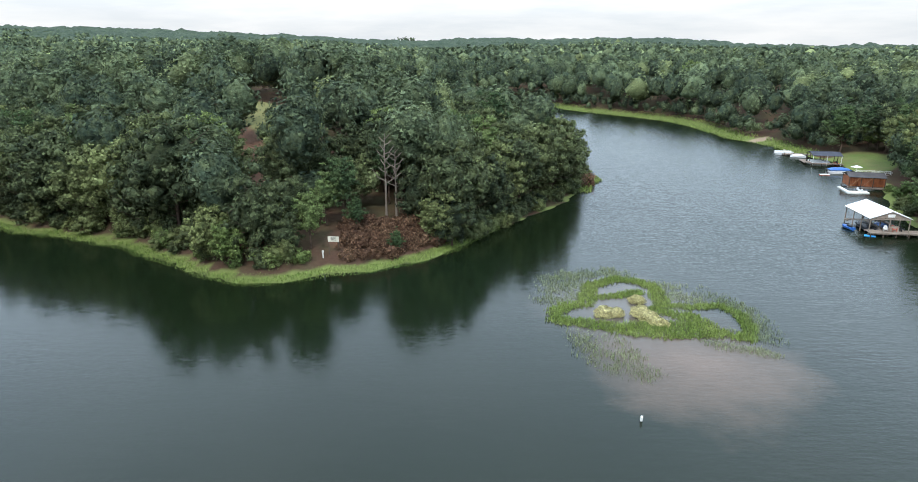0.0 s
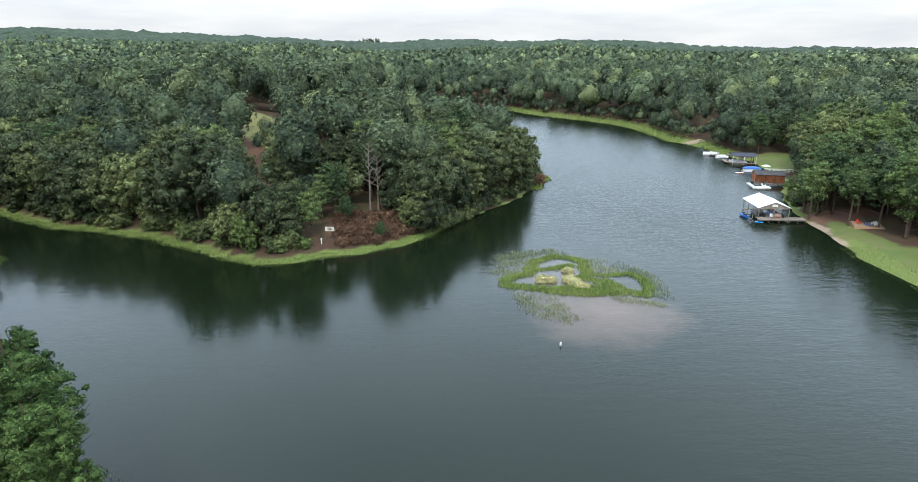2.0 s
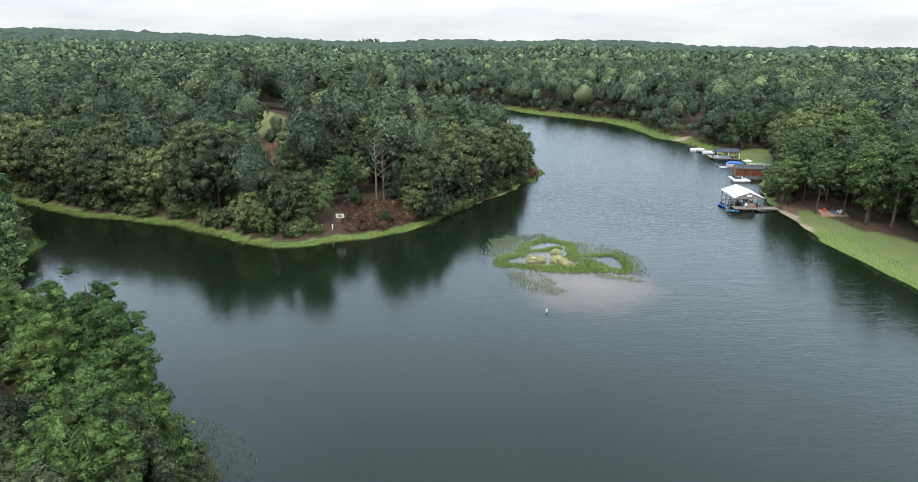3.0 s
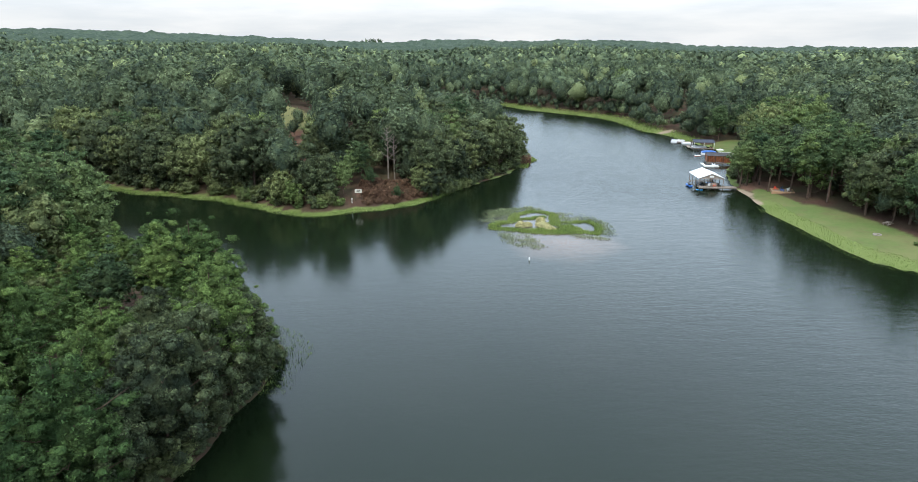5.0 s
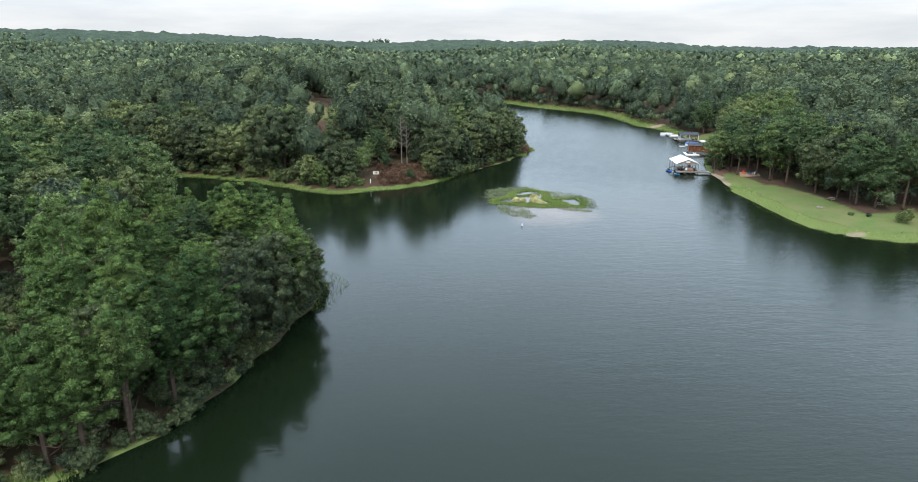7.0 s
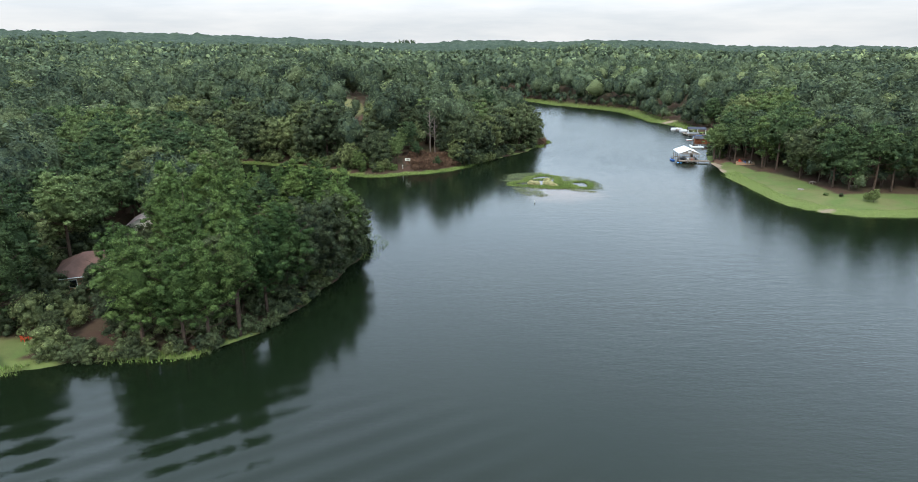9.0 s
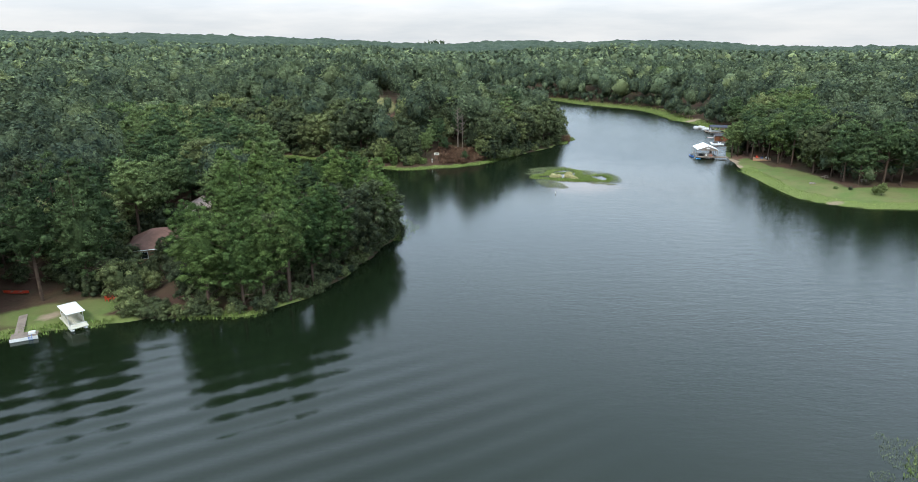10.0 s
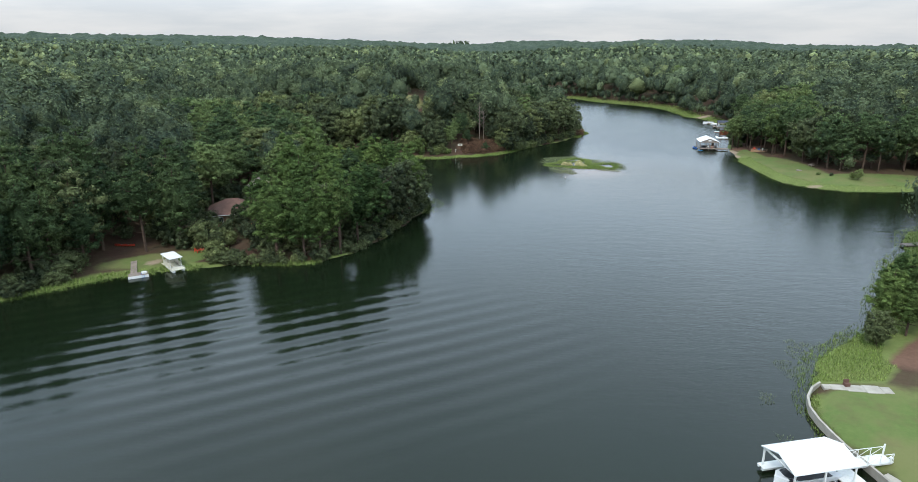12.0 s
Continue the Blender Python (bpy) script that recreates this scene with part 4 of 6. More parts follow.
def canopy(x, y):
    h = terrain(x, y, np.full(x.shape, 500.0)) + 13
    return h + (value_noise(x, y, 14, 31) ** 2) * 9 + (value_noise(x, y, 45, 32) - 0.5) * 8


az = np.radians(np.arange(-48, 48.01, 0.2))
ra = 1200 * 1.0125 ** np.arange(0, 105)
A, R = np.meshgrid(az, ra)
cx, cy = R * np.sin(A), R * np.cos(A)
cz = canopy(cx, cy) - 6 * (R < 1215)
n, m_ = len(az), len(ra)
i = (np.arange(m_ - 1)[:, None] * n + np.arange(n - 1)[None, :]).ravel()
me = mesh_of("distant_woods", np.stack([cx, cy, cz], -1).reshape(-1, 3), np.stack([i, i + 1, i + n + 1, i + n], -1))
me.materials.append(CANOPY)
tagged(new("distant_woods", me), "forested ridges along the horizon", "woods", kind="stuff")
print("planted", counts)


# ---------------------------------------------------------------- built things
WOOD_GREY = worn("weathered_grey_boards", (0.27, 0.22, 0.18), 0.85, 0.2, 0, 0.35, 0.8, 10, (8, 1, 1))
WOOD_DARK = worn("dark_timber", (0.09, 0.065, 0.05), 0.8, 0.2, 0, 0.35, 0.8, 10, (1, 1, 0.3))
WHITE_METAL = worn("white_sheet_metal", (0.8, 0.8, 0.79), 0.4, 0.5, 0, 0.08, 0.4, 5)
WHITE_PAINT = worn("white_painted_timber", (0.72, 0.72, 0.69), 0.55, 0.4, 0, 0.15, 0.8, 8)
DARK_SHINGLE = worn("dark_slate_blue_shingles", (0.06, 0.065, 0.085), 0.85, 0.2, 0, 0.35, 0.6, 7)
GREY_SHINGLE = worn("charcoal_shingles", (0.075, 0.07, 0.072), 0.85, 0.2, 0, 0.35, 0.6, 7)
BROWN_SHINGLE = worn("brown_shingles", (0.135, 0.075, 0.058), 0.85, 0.2, 0, 0.35, 0.7, 6)
ROSE_METAL = worn("faded_rose_sheet_metal", (0.52, 0.40, 0.36), 0.5, 0.4, 0, 0.15, 0.5, 5)
RUST_TARP = worn("rust_brown_tarpaulin", (0.33, 0.115, 0.05), 0.6, 0.3, 0, 0.4, 0.9, 5, (1, 1, 0.2))
TAN_WALL = worn("tan_log_wall", (0.36, 0.22, 0.13), 0.8, 0.2, 0, 0.3, 0.8, 7, (0.3, 0.3, 4))
CONCRETE = worn("pale_concrete", (0.36, 0.33, 0.28), 0.9, 0.2, 0, 0.3, 0.7, 9)
BLUE_VINYL = worn("blue_vinyl", (0.03, 0.13, 0.42), 0.45, 0.5, 0, 0.2, 1.5, 9)
CYAN_VINYL = worn("bright_blue_plastic", (0.02, 0.30, 0.72), 0.35, 0.5, 0, 0.12, 1.5, 9)
BLACK_VINYL = worn("black_vinyl", (0.018, 0.018, 0.022), 0.45, 0.5, 0, 0.2, 1.5, 9)
RED_PLASTIC = worn("orange_red_plastic", (0.62, 0.07, 0.03), 0.4, 0.5, 0, 0.15, 1.2, 9)
GELCOAT = worn("white_gelcoat", (0.76, 0.77, 0.78), 0.25, 0.5, 0, 0.08, 1.0, 9)
ALUMINIUM = worn("brushed_aluminium", (0.6, 0.6, 0.6), 0.35, 0.5, 0.9, 0.15, 1.0, 12)
CREAM = worn("cream_painted_panels", (0.6, 0.57, 0.47), 0.6, 0.3, 0, 0.2, 1.0, 8)
ROCK = worn("riprap_stone", (0.3, 0.26, 0.22), 0.9, 0.2, 0, 0.4, 1.4, 8)
DARK_GLASS = Mat("dark_window_glass", 0.08, 0.5).color((0.02, 0.025, 0.028)).m


def add_box(bm, x0, y0, z0, x1, y1, z1, turn=0.0):
    """A box between two corners; turn in degrees about its own middle."""
    m = Matrix.Translation(((x0 + x1) / 2, (y0 + y1) / 2, (z0 + z1) / 2)) @ Matrix.Rotation(radians(turn), 4, "Z") @ Matrix.Diagonal((abs(x1 - x0), abs(y1 - y0), abs(z1 - z0), 1))
    return bmesh.ops.create_cube(bm, size=1.0, matrix=m)["verts"]


def soften(bm, width):
    bmesh.ops.bevel(bm, geom=list(bm.edges), offset=width, segments=1, affect="EDGES", clamp_overlap=True)


def part(name, bm, material, parent, label=""):
    me = bpy.data.meshes.new(name)
    bm.normal_update()
    bm.to_mesh(me)
    bm.free()
    me.materials.append(material)
    ob = new(name, me)
    ob.parent = parent
    return tagged(ob, label)


def thing(name, m, label, category, group=""):
    ob = tagged(new(name), label, category, group)
    ob.matrix_basis = m
    return ob


def box_part(name, material, parent, *boxes, bevel=0.0, label=""):
    bm = bmesh.new()
    for b in boxes:
        add_box(bm, *b)
    if bevel:
        soften(bm, bevel)
    return part(name, bm, material, parent, label)


def post(name, material, parent, x, y, z0, z1, r=0.09, sides=8):
    bm = bmesh.new()
    tube(bm, [(x, y, z0), (x, y, z1)], [r, r], sides)
    return part(name, bm, material, parent)


def planked(name, material, parent, x0, y0, x1, y1, z, plank=0.24, along="x", label="", slope=0.0):
    """A deck: two bearers, and separate boards with gaps laid across them."""
    length = (y1 - y0) if along == "x" else (x1 - x0)
    n = max(2, round(length / plank))
    bm = bmesh.new()
    if along == "x":
        add_box(bm, x0 + 0.2, y0, z - 0.28, x0 + 0.35, y1, z - 0.075)
        add_box(bm, x1 - 0.35, y0, z - 0.28, x1 - 0.2, y1, z - 0.075)
        size = (x1 - x0, length / n - 0.02, 0.06)
    else:
        add_box(bm, x0, y0 + 0.1, z - 0.28, x1, y0 + 0.25, z - 0.075)
        add_box(bm, x0, y1 - 0.25, z - 0.28, x1, y1 - 0.1, z - 0.075)
        size = (length / n - 0.02, y1 - y0, 0.06)
    deck = part(name, bm, material, parent, label)
    me = bpy.data.meshes.new("plank")
    bm = bmesh.new()
    add_box(bm, -size[0] / 2, -size[1] / 2, -0.03, size[0] / 2, size[1] / 2, 0.03)
    bm.to_mesh(me)
    bm.free()
    me.materials.append(material)
    for i in range(n):
        c = (i + 0.5) * length / n
        board = new("plank", me)
        board.parent = deck
        dz = z - 0.035 + 0.01 * math.sin(i * 12.9) + slope * c
        board.matrix_basis = pose((x0 + x1) / 2, y0 + c, dz) if along == "x" else pose(x0 + c, (y0 + y1) / 2, dz)
    return deck


def gable_roof(parent, x0, x1, y0, y1, eave, ridge, material, along="y", ribs=0.6, gable=None, label=""):
    """Two pitched sheets with standing seams, and gable boards if a material is given."""
    t = 0.08
    for sgn in (-1, 1):
        bm = bmesh.new()
        if along == "y":
            xm = (x0 + x1) / 2
            xe = x0 if sgn < 0 else x1
            quad = [(xm, y0, ridge), (xe, y0, eave), (xe, y1, eave), (xm, y1, ridge)]
        else:
            ym = (y0 + y1) / 2
            ye = y0 if sgn < 0 else y1
            quad = [(x0, ym, ridge), (x0, ye, eave), (x1, ye, eave), (x1, ym, ridge)]
        top = [bm.verts.new(q) for q in quad]
        low = [bm.verts.new((q[0], q[1], q[2] - t)) for q in quad]
        bm.faces.new(top)
        bm.faces.new(low[::-1])
        for i in range(4):
            bm.faces.new((top[i], low[i], low[(i + 1) % 4], top[(i + 1) % 4]))
        bmesh.ops.recalc_face_normals(bm, faces=bm.faces)
        sheet = part("roof_sheet", bm, material, parent, label)
        run = (y1 - y0) if along == "y" else (x1 - x0)
        n = int(run / ribs) if ribs else -1
        for i in range(n + 1):
            f = i / n
            a, b = Vector(quad[0]).lerp(Vector(quad[3]), f), Vector(quad[1]).lerp(Vector(quad[2]), f)
            bm = bmesh.new()
            tube(bm, [a + Vector((0, 0, 0.02)), b + Vector((0, 0, 0.02))], [0.03, 0.03], 4)
            part("roof_seam", bm, material, sheet)
    bm = bmesh.new()
    if along == "y":
        tube(bm, [((x0 + x1) / 2, y0 - 0.02, ridge + 0.02), ((x0 + x1) / 2, y1 + 0.02, ridge + 0.02)], [0.09, 0.09], 6)
    else:
        tube(bm, [(x0 - 0.02, (y0 + y1) / 2, ridge + 0.02), (x1 + 0.02, (y0 + y1) / 2, ridge + 0.02)], [0.09, 0.09], 6)
    part("ridge_cap", bm, material, parent)
    if gable:
        for end in (0, 1):
            bm = bmesh.new()
            if along == "y":
                y = y0 + 0.25 if end == 0 else y1 - 0.25
                tri = [(x0 + 0.3, y, eave + 0.02), (x1 - 0.3, y, eave + 0.02), ((x0 + x1) / 2, y, ridge - 0.14)]
                off = Vector((0, 0.06, 0))
            else:
                x = x0 + 0.25 if end == 0 else x1 - 0.25
                tri = [(x, y0 + 0.3, eave + 0.02), (x, y1 - 0.3, eave + 0.02), (x, (y0 + y1) / 2, ridge - 0.14)]
                off = Vector((0.06, 0, 0))
            a = [bm.verts.new(Vector(q)) for q in tri]
            b = [bm.verts.new(Vector(q) + off) for q in tri]
            bm.faces.new(a)
            bm.faces.new(b[::-1])
            for i in range(3):
                bm.faces.new((a[i], b[i], b[(i + 1) % 3], a[(i + 1) % 3]))
            bmesh.ops.recalc_face_normals(bm, faces=bm.faces)
            part("gable_board", bm, gable, parent)


def hull_bm(length, beam, depth, bow=0.45, flat=0.0, sections=9):
    """A boat hull with a pointed bow towards +x, open top closed by a deck face."""
    bm = bmesh.new()
    rings = []
    for i in range(sections + 1):
        f = i / sections
        x = (f - 0.5) * length
        w = beam / 2 * (1 if f < 1 - bow else math.sqrt(max(0.0, 1 - ((f - 1 + bow) / bow) ** 2)) * 0.97 + 0.03)
        rise = depth * 0.22 * max(0, f - 0.6) / 0.4
        keel = depth * 0.35 * max(0, f - 0.7) / 0.3
        rings.append([bm.verts.new(q) for q in ((x, -w, depth + rise), (x, -w * 0.9, depth * 0.4), (x, -w * 0.25, keel), (x, w * 0.25, keel), (x, w * 0.9, depth * 0.4), (x, w, depth + rise))])
    for a, b in zip(rings, rings[1:]):
        for k in range(5):
            bm.faces.new((a[k], a[k + 1], b[k + 1], b[k]))
        bm.faces.new((a[5], a[0], b[0], b[5]))
    bm.faces.new(rings[0])
    bm.faces.new(rings[-1][::-1])
    bmesh.ops.recalc_face_normals(bm, faces=bm.faces)
    return bm


def mound_bm(length, beam, z0, height, nx=10, ny=6, power=2.5):
    """A stretched cover: a domed sheet with thickness down to z0."""
    bm = bmesh.new()
    grid = []
    for i in range(nx + 1):
        row = []
        for j in range(ny + 1):
            u, v = 2 * i / nx - 1, 2 * j / ny - 1
            d = max(0.0, 1 - abs(u) ** power) * max(0.0, 1 - abs(v) ** power)
            row.append(bm.verts.new((u * length / 2, v * beam / 2, z0 + height * d ** 0.5 + 0.03 * math.sin(i * 5.1 + j * 2.3))))
        grid.append(row)
    for i in range(nx):
        for j in range(ny):
            bm.faces.new((grid[i][j], grid[i + 1][j], grid[i + 1][j + 1], grid[i][j + 1]))
    edge = [e for e in bm.edges if e.is_boundary]
    down = bmesh.ops.extrude_edge_only(bm, edges=edge)["geom"]
    bmesh.ops.translate(bm, verts=[g for g in down if isinstance(g, bmesh.types.BMVert)], vec=(0, 0, -0.18))
    bmesh.ops.recalc_face_normals(bm, faces=bm.faces)
    return bm


def runabout(m, label, cover, length=6.0, beam=2.3, hull_mat=None):
    boat = thing("motor_boat", m, label, "boat", "boats on the lake")
    part("hull", hull_bm(length, beam, 0.85), hull_mat or GELCOAT, boat)
    bm = mound_bm(length * 0.72, beam * 0.86, 0.9, 0.45)
    part("cover", bm, cover, boat, "stretched fabric boat cover")
    box_part("outboard_motor", BLACK_VINYL, boat, (-length / 2 - 0.45, -0.2, 0.5, -length / 2 - 0.05, 0.2, 1.25), bevel=0.06)
    bm = bmesh.new()
    tube(bm, [(length * 0.22, -beam * 0.4, 0.95), (length * 0.36, -beam * 0.28, 1.15), (length * 0.46, 0, 1.2), (length * 0.36, beam * 0.28, 1.15), (length * 0.22, beam * 0.4, 0.95)], [0.02] * 5, 5)
    part("bow_rail", bm, ALUMINIUM, boat)
    return boat


def pontoon_boat(m, label, cover, length=6.5, beam=2.5, covered=True):
    boat = thing("pontoon_boat", m, label, "boat", "boats on the lake")
    for s in (-1, 1):
        bm = bmesh.new()
        tube(bm, [(-length / 2, s * beam * 0.36, 0.12), (length * 0.36, s * beam * 0.36, 0.12), (length * 0.46, s * beam * 0.36, 0.2), (length / 2, s * beam * 0.36, 0.34)], [0.3, 0.3, 0.2, 0.03], 8)
        part("pontoon", bm, ALUMINIUM, boat)
    box_part("deck", GELCOAT, boat, (-length / 2, -beam / 2, 0.45, length * 0.46, beam / 2, 0.56), bevel=0.02)
    for s in (-1, 1):
        box_part("side_rail", GELCOAT, boat, (-length * 0.44, s * beam * 0.47 - 0.03, 0.57, length * 0.4, s * beam * 0.47 + 0.03, 1.15), bevel=0.02)
    if covered:
        part("cover", mound_bm(length * 0.9, beam * 1.02, 1.18, 0.5), cover, boat, "blue fabric mooring cover")
    else:
        for x in (-0.34, 0.18):
            box_part("bench_seat", GELCOAT, boat, (length * x, -beam * 0.42, 0.57, length * x + 1.1, beam * 0.42, 1.05), bevel=0.08)
        box_part("console", cover, boat, (-0.2, 0.2, 0.57, 0.4, 0.8, 1.5), bevel=0.05)
    box_part("outboard_motor", BLACK_VINYL, boat, (-length / 2 - 0.4, -0.2, 0.4, -length / 2 - 0.02, 0.2, 1.2), bevel=0.06)
    return boat


def jet_ski(m, label, mat):
    ski = thing("personal_watercraft", m, label, "jet ski", "boats on the lake")
    part("hull", hull_bm(3.0, 1.15, 0.5, 0.5), mat, ski)
    box_part("seat", BLACK_VINYL, ski, (-1.1, -0.22, 0.5, 0.2, 0.22, 0.9), bevel=0.1)
    box_part("handlebar", BLACK_VINYL, ski, (0.3, -0.4, 0.85, 0.42, 0.4, 1.02), bevel=0.03)
    return ski


def chair(m, mat, label):
    c = thing("garden_chair", m, label, "chair", "garden chairs")
    box_part("seat", mat, c, (-0.3, -0.3, 0.32, 0.3, 0.3, 0.38), bevel=0.015)
    bm = bmesh.new()
    for i in range(5):
        v = add_box(bm, -0.29 + i * 0.12, 0.26, 0.38, -0.19 + i * 0.12, 0.3, 1.02 - 0.02 * (i - 2) ** 2)
        bmesh.ops.rotate(bm, verts=v, cent=(0, 0.28, 0.38), matrix=Matrix.Rotation(radians(-18), 3, "X"))
    part("backrest", bm, mat, c)
    for s in (-1, 1):
        box_part("armrest", mat, c, (s * 0.36 - 0.07, -0.35, 0.56, s * 0.36 + 0.07, 0.35, 0.6), bevel=0.01)
        for y in (-0.3, 0.3):
            box_part("leg", mat, c, (s * 0.36 - 0.035, y - 0.04, 0.0, s * 0.36 + 0.035, y + 0.04, 0.56))
    return c


def here(x, y, turn=0.0, z=None):
    return pose(x, y, at(x, y) if z is None else z, 0, 0, turn)


# ---- the white-roofed boathouse on the east shore: two slips between posts, a deck in front
bh = thing("boathouse", pose(80.0, 117.3, 0, 0, 0, -7), "open timber boathouse with a white metal gable roof over two slips", "boathouse", "boathouses on the east shore")
gable_roof(bh, -3.7, 3.7, -5.2, 4.9, 3.35, 4.75, WHITE_METAL, "y", 0.6, WOOD_GREY, "white ribbed sheet metal")
planked("front_deck", WOOD_GREY, bh, -3.6, -6.1, 7.2, -3.6, 0.85, 0.22, "y", "weathered grey plank deck")
planked("side_deck", WOOD_GREY, bh, 2.3, -3.6, 3.6, 4.6, 0.85)
planked("back_deck", WOOD_GREY, bh, -3.6, 3.4, 2.3, 4.6, 0.85)
planked("centre_deck", WOOD_GREY, bh, -0.7, -3.6, 0.3, 3.4, 0.85)
for x in (-3.4, 0.0, 3.4):
    for y in (-5.0, -1.8, 1.4, 4.6):
        post("post", WOOD_GREY, bh, x, y, -1.2, 3.4, 0.1)
for x in (-3.4, -1.2, 1.0, 3.2, 5.2, 7.0):
    post("pile", WOOD_DARK, bh, x, -5.9, -1.2, 0.8, 0.11)
for s in (-3.4, 3.4):
    box_part("eave_beam", WOOD_GREY, bh, (s - 0.07, -5.0, 3.1, s + 0.07, 4.7, 3.3))
box_part("tie_beam", WOOD_GREY, bh, (-3.4, -5.07, 3.1, 3.4, -4.93, 3.3))
box_part("loft_sign", WHITE_PAINT, bh, (-0.55, -5.06, 3.6, 0.65, -4.99, 4.15), label="pale louvred gable vent")
box_part("workbench", WOOD_GREY, bh, (0.4, -4.6, 0.86, 2.0, -3.9, 1.75), bevel=0.02)
box_part("tool_locker", WOOD_GREY, bh, (2.4, 3.0, 0.86, 3.2, 4.4, 2.2), bevel=0.02)
runabout(pose(78.3, 117.2, -0.1, 0, 0, 83), "dark-hulled motor boat with a black cover in a boathouse slip", BLACK_VINYL, 6.2, 2.2, BLACK_VINYL)
runabout(pose(81.3, 116.6, -0.1, 0, 0, 83), "white motor boat with a blue cover in a boathouse slip", BLUE_VINYL, 5.8, 1.8)
for i, (x, y, mat, lab) in enumerate([(79.2, 112.9, WHITE_PAINT, "white garden chair on a boathouse deck"), (80.6, 112.7, RED_PLASTIC, "red garden chair on a boathouse deck"), (82.0, 112.7, BLACK_VINYL, "black garden chair on a boathouse deck")]):
    chair(pose(x, y, 0.86, 0, 0, 20 * i - 20), mat, lab)
jet_ski(pose(75.1, 117.6, 0.0, 0, 0, 95), "dark blue watercraft moored beside the boathouse", BLUE_VINYL)
raft = thing("water_mat", pose(76.2, 112.4, 0.0, 0, 0, -28), "bright blue foam water mat floating by the deck", "float")
box_part("pad", CYAN_VINYL, raft, (-0.9, -0.5, -0.05, 0.9, 0.5, 0.14), bevel=0.06)

# ---- the tarpaulin-hung boathouse
bh = thing("boathouse", pose(100.8, 155.0, 0, 0, 0, -16), "boathouse with a dark shingle roof and hanging rust-brown tarpaulins", "boathouse", "boathouses on the east shore")
gable_roof(bh, -4.2, 4.2, -3.0, 3.0, 3.2, 3.95, GREY_SHINGLE, "x", 0, WOOD_DARK, "charcoal shingles")
planked("deck", WOOD_GREY, bh, -4.0, -3.1, 4.4, -1.9, 0.7, 0.22, "y")
planked("back_deck", WOOD_GREY, bh, -4.0, 1.7, 6.6, 2.9, 0.7, 0.22, "y")
for x in (-3.9, -1.3, 1.3, 3.9):
    for y in (-2.8, 2.7):
        post("post", WOOD_DARK, bh, x, y, -1.2, 3.25, 0.1)
for i in range(3):
    bm = bmesh.new()
    x0, x1 = -3.85 + i * 2.6, -1.35 + i * 2.6
    cols = [[bm.verts.new((x0 + (x1 - x0) * k / 12, -2.75 + 0.07 * math.sin(k * 2.1 + i) + off, z)) for k in range(13)] for z in (0.95, 2.1, 3.1) for off in (0,)]
    for a, b in zip(cols, cols[1:]):
        for k in range(12):
            bm.faces.new((a[k], a[k + 1], b[k + 1], b[k]))
    bmesh.ops.solidify(bm, geom=bm.faces[:], thickness=0.02)
    part("tarpaulin", bm, RUST_TARP, bh, "rust-brown hanging tarpaulin")
bm = bmesh.new()
add_box(bm, -3.95, -2.6, 0.9, -3.88, 2.5, 3.1)
part("side_tarpaulin", bm, RUST_TARP, bh)
bm = bmesh.new()
for k in (0, 1):
    tube(bm, [(-3.6 + 2.6 * k, -2.86, 0.95), (-1.6 + 2.6 * k, -2.86, 3.05)], [0.05, 0.05], 4)
part("brace", bm, TAN_WALL, bh)
box_part("locker", WOOD_GREY, bh, (2.2, -2.5, 0.72, 3.7, -1.2, 2.6), bevel=0.02)
fl = thing("floating_dock", pose(96.2, 149.3, 0, 0, 0, -12), "white L-shaped plastic floating dock", "dock")
box_part("float_section", WHITE_PAINT, fl, (-2.6, -1.2, -0.1, 0.6, 0.9, 0.38), bevel=0.05)
box_part("float_section", WHITE_PAINT, fl, (-2.6, 0.95, -0.1, -1.7, 6.0, 0.34), bevel=0.05)
box_part("float_section", WHITE_PAINT, fl, (0.7, -0.6, -0.1, 2.4, 1.6, 0.34), bevel=0.05)
jet_ski(pose(97.3, 150.6, 0.3, 0, 0, 70), "white watercraft parked on a floating dock", GELCOAT)

# ---- moorings and gangway between the two roofs
pontoon_boat(pose(106.2, 174.6, 0, 0, 0, -12), "moored pontoon boat under a bright blue cover", BLUE_VINYL, 6.0, 2.6)
rf = thing("swim_raft", pose(100.7, 171.9, 0, 0, 0, 6), "small white swim raft afloat", "raft")
box_part("platform", WHITE_PAINT, rf, (-1.1, -0.8, 0.18, 1.1, 0.8, 0.3), bevel=0.03)
for s in (-1, 1):
    bm = bmesh.new()
    tube(bm, [(-1.1, s * 0.5, 0.08), (1.1, s * 0.5, 0.08)], [0.16, 0.16], 8)
    part("float", bm, RED_PLASTIC, rf, "red barrel float")
um = thing("parasol", pose(109.4, 172.2, 0.9), "open white parasol beside a mooring", "parasol")
post("pole", ALUMINIUM, um, 0, 0, -1.6, 1.75, 0.03)
bm = bmesh.new()
bmesh.ops.create_cone(bm, cap_ends=True, segments=8, radius1=1.5, radius2=0.05, depth=0.5, matrix=Matrix.Translation((0, 0, 1.6)))
part("canopy", bm, WHITE_PAINT, um)
gw = thing("gangway", pose(107.6, 169.6, 0.9, 0, 0, -17), "light timber gangway with railings to the shore", "gangway")
planked("walkway", WOOD_GREY, gw, 0, -0.6, 8.5, 0.6, 0.0, 0.24, "y")
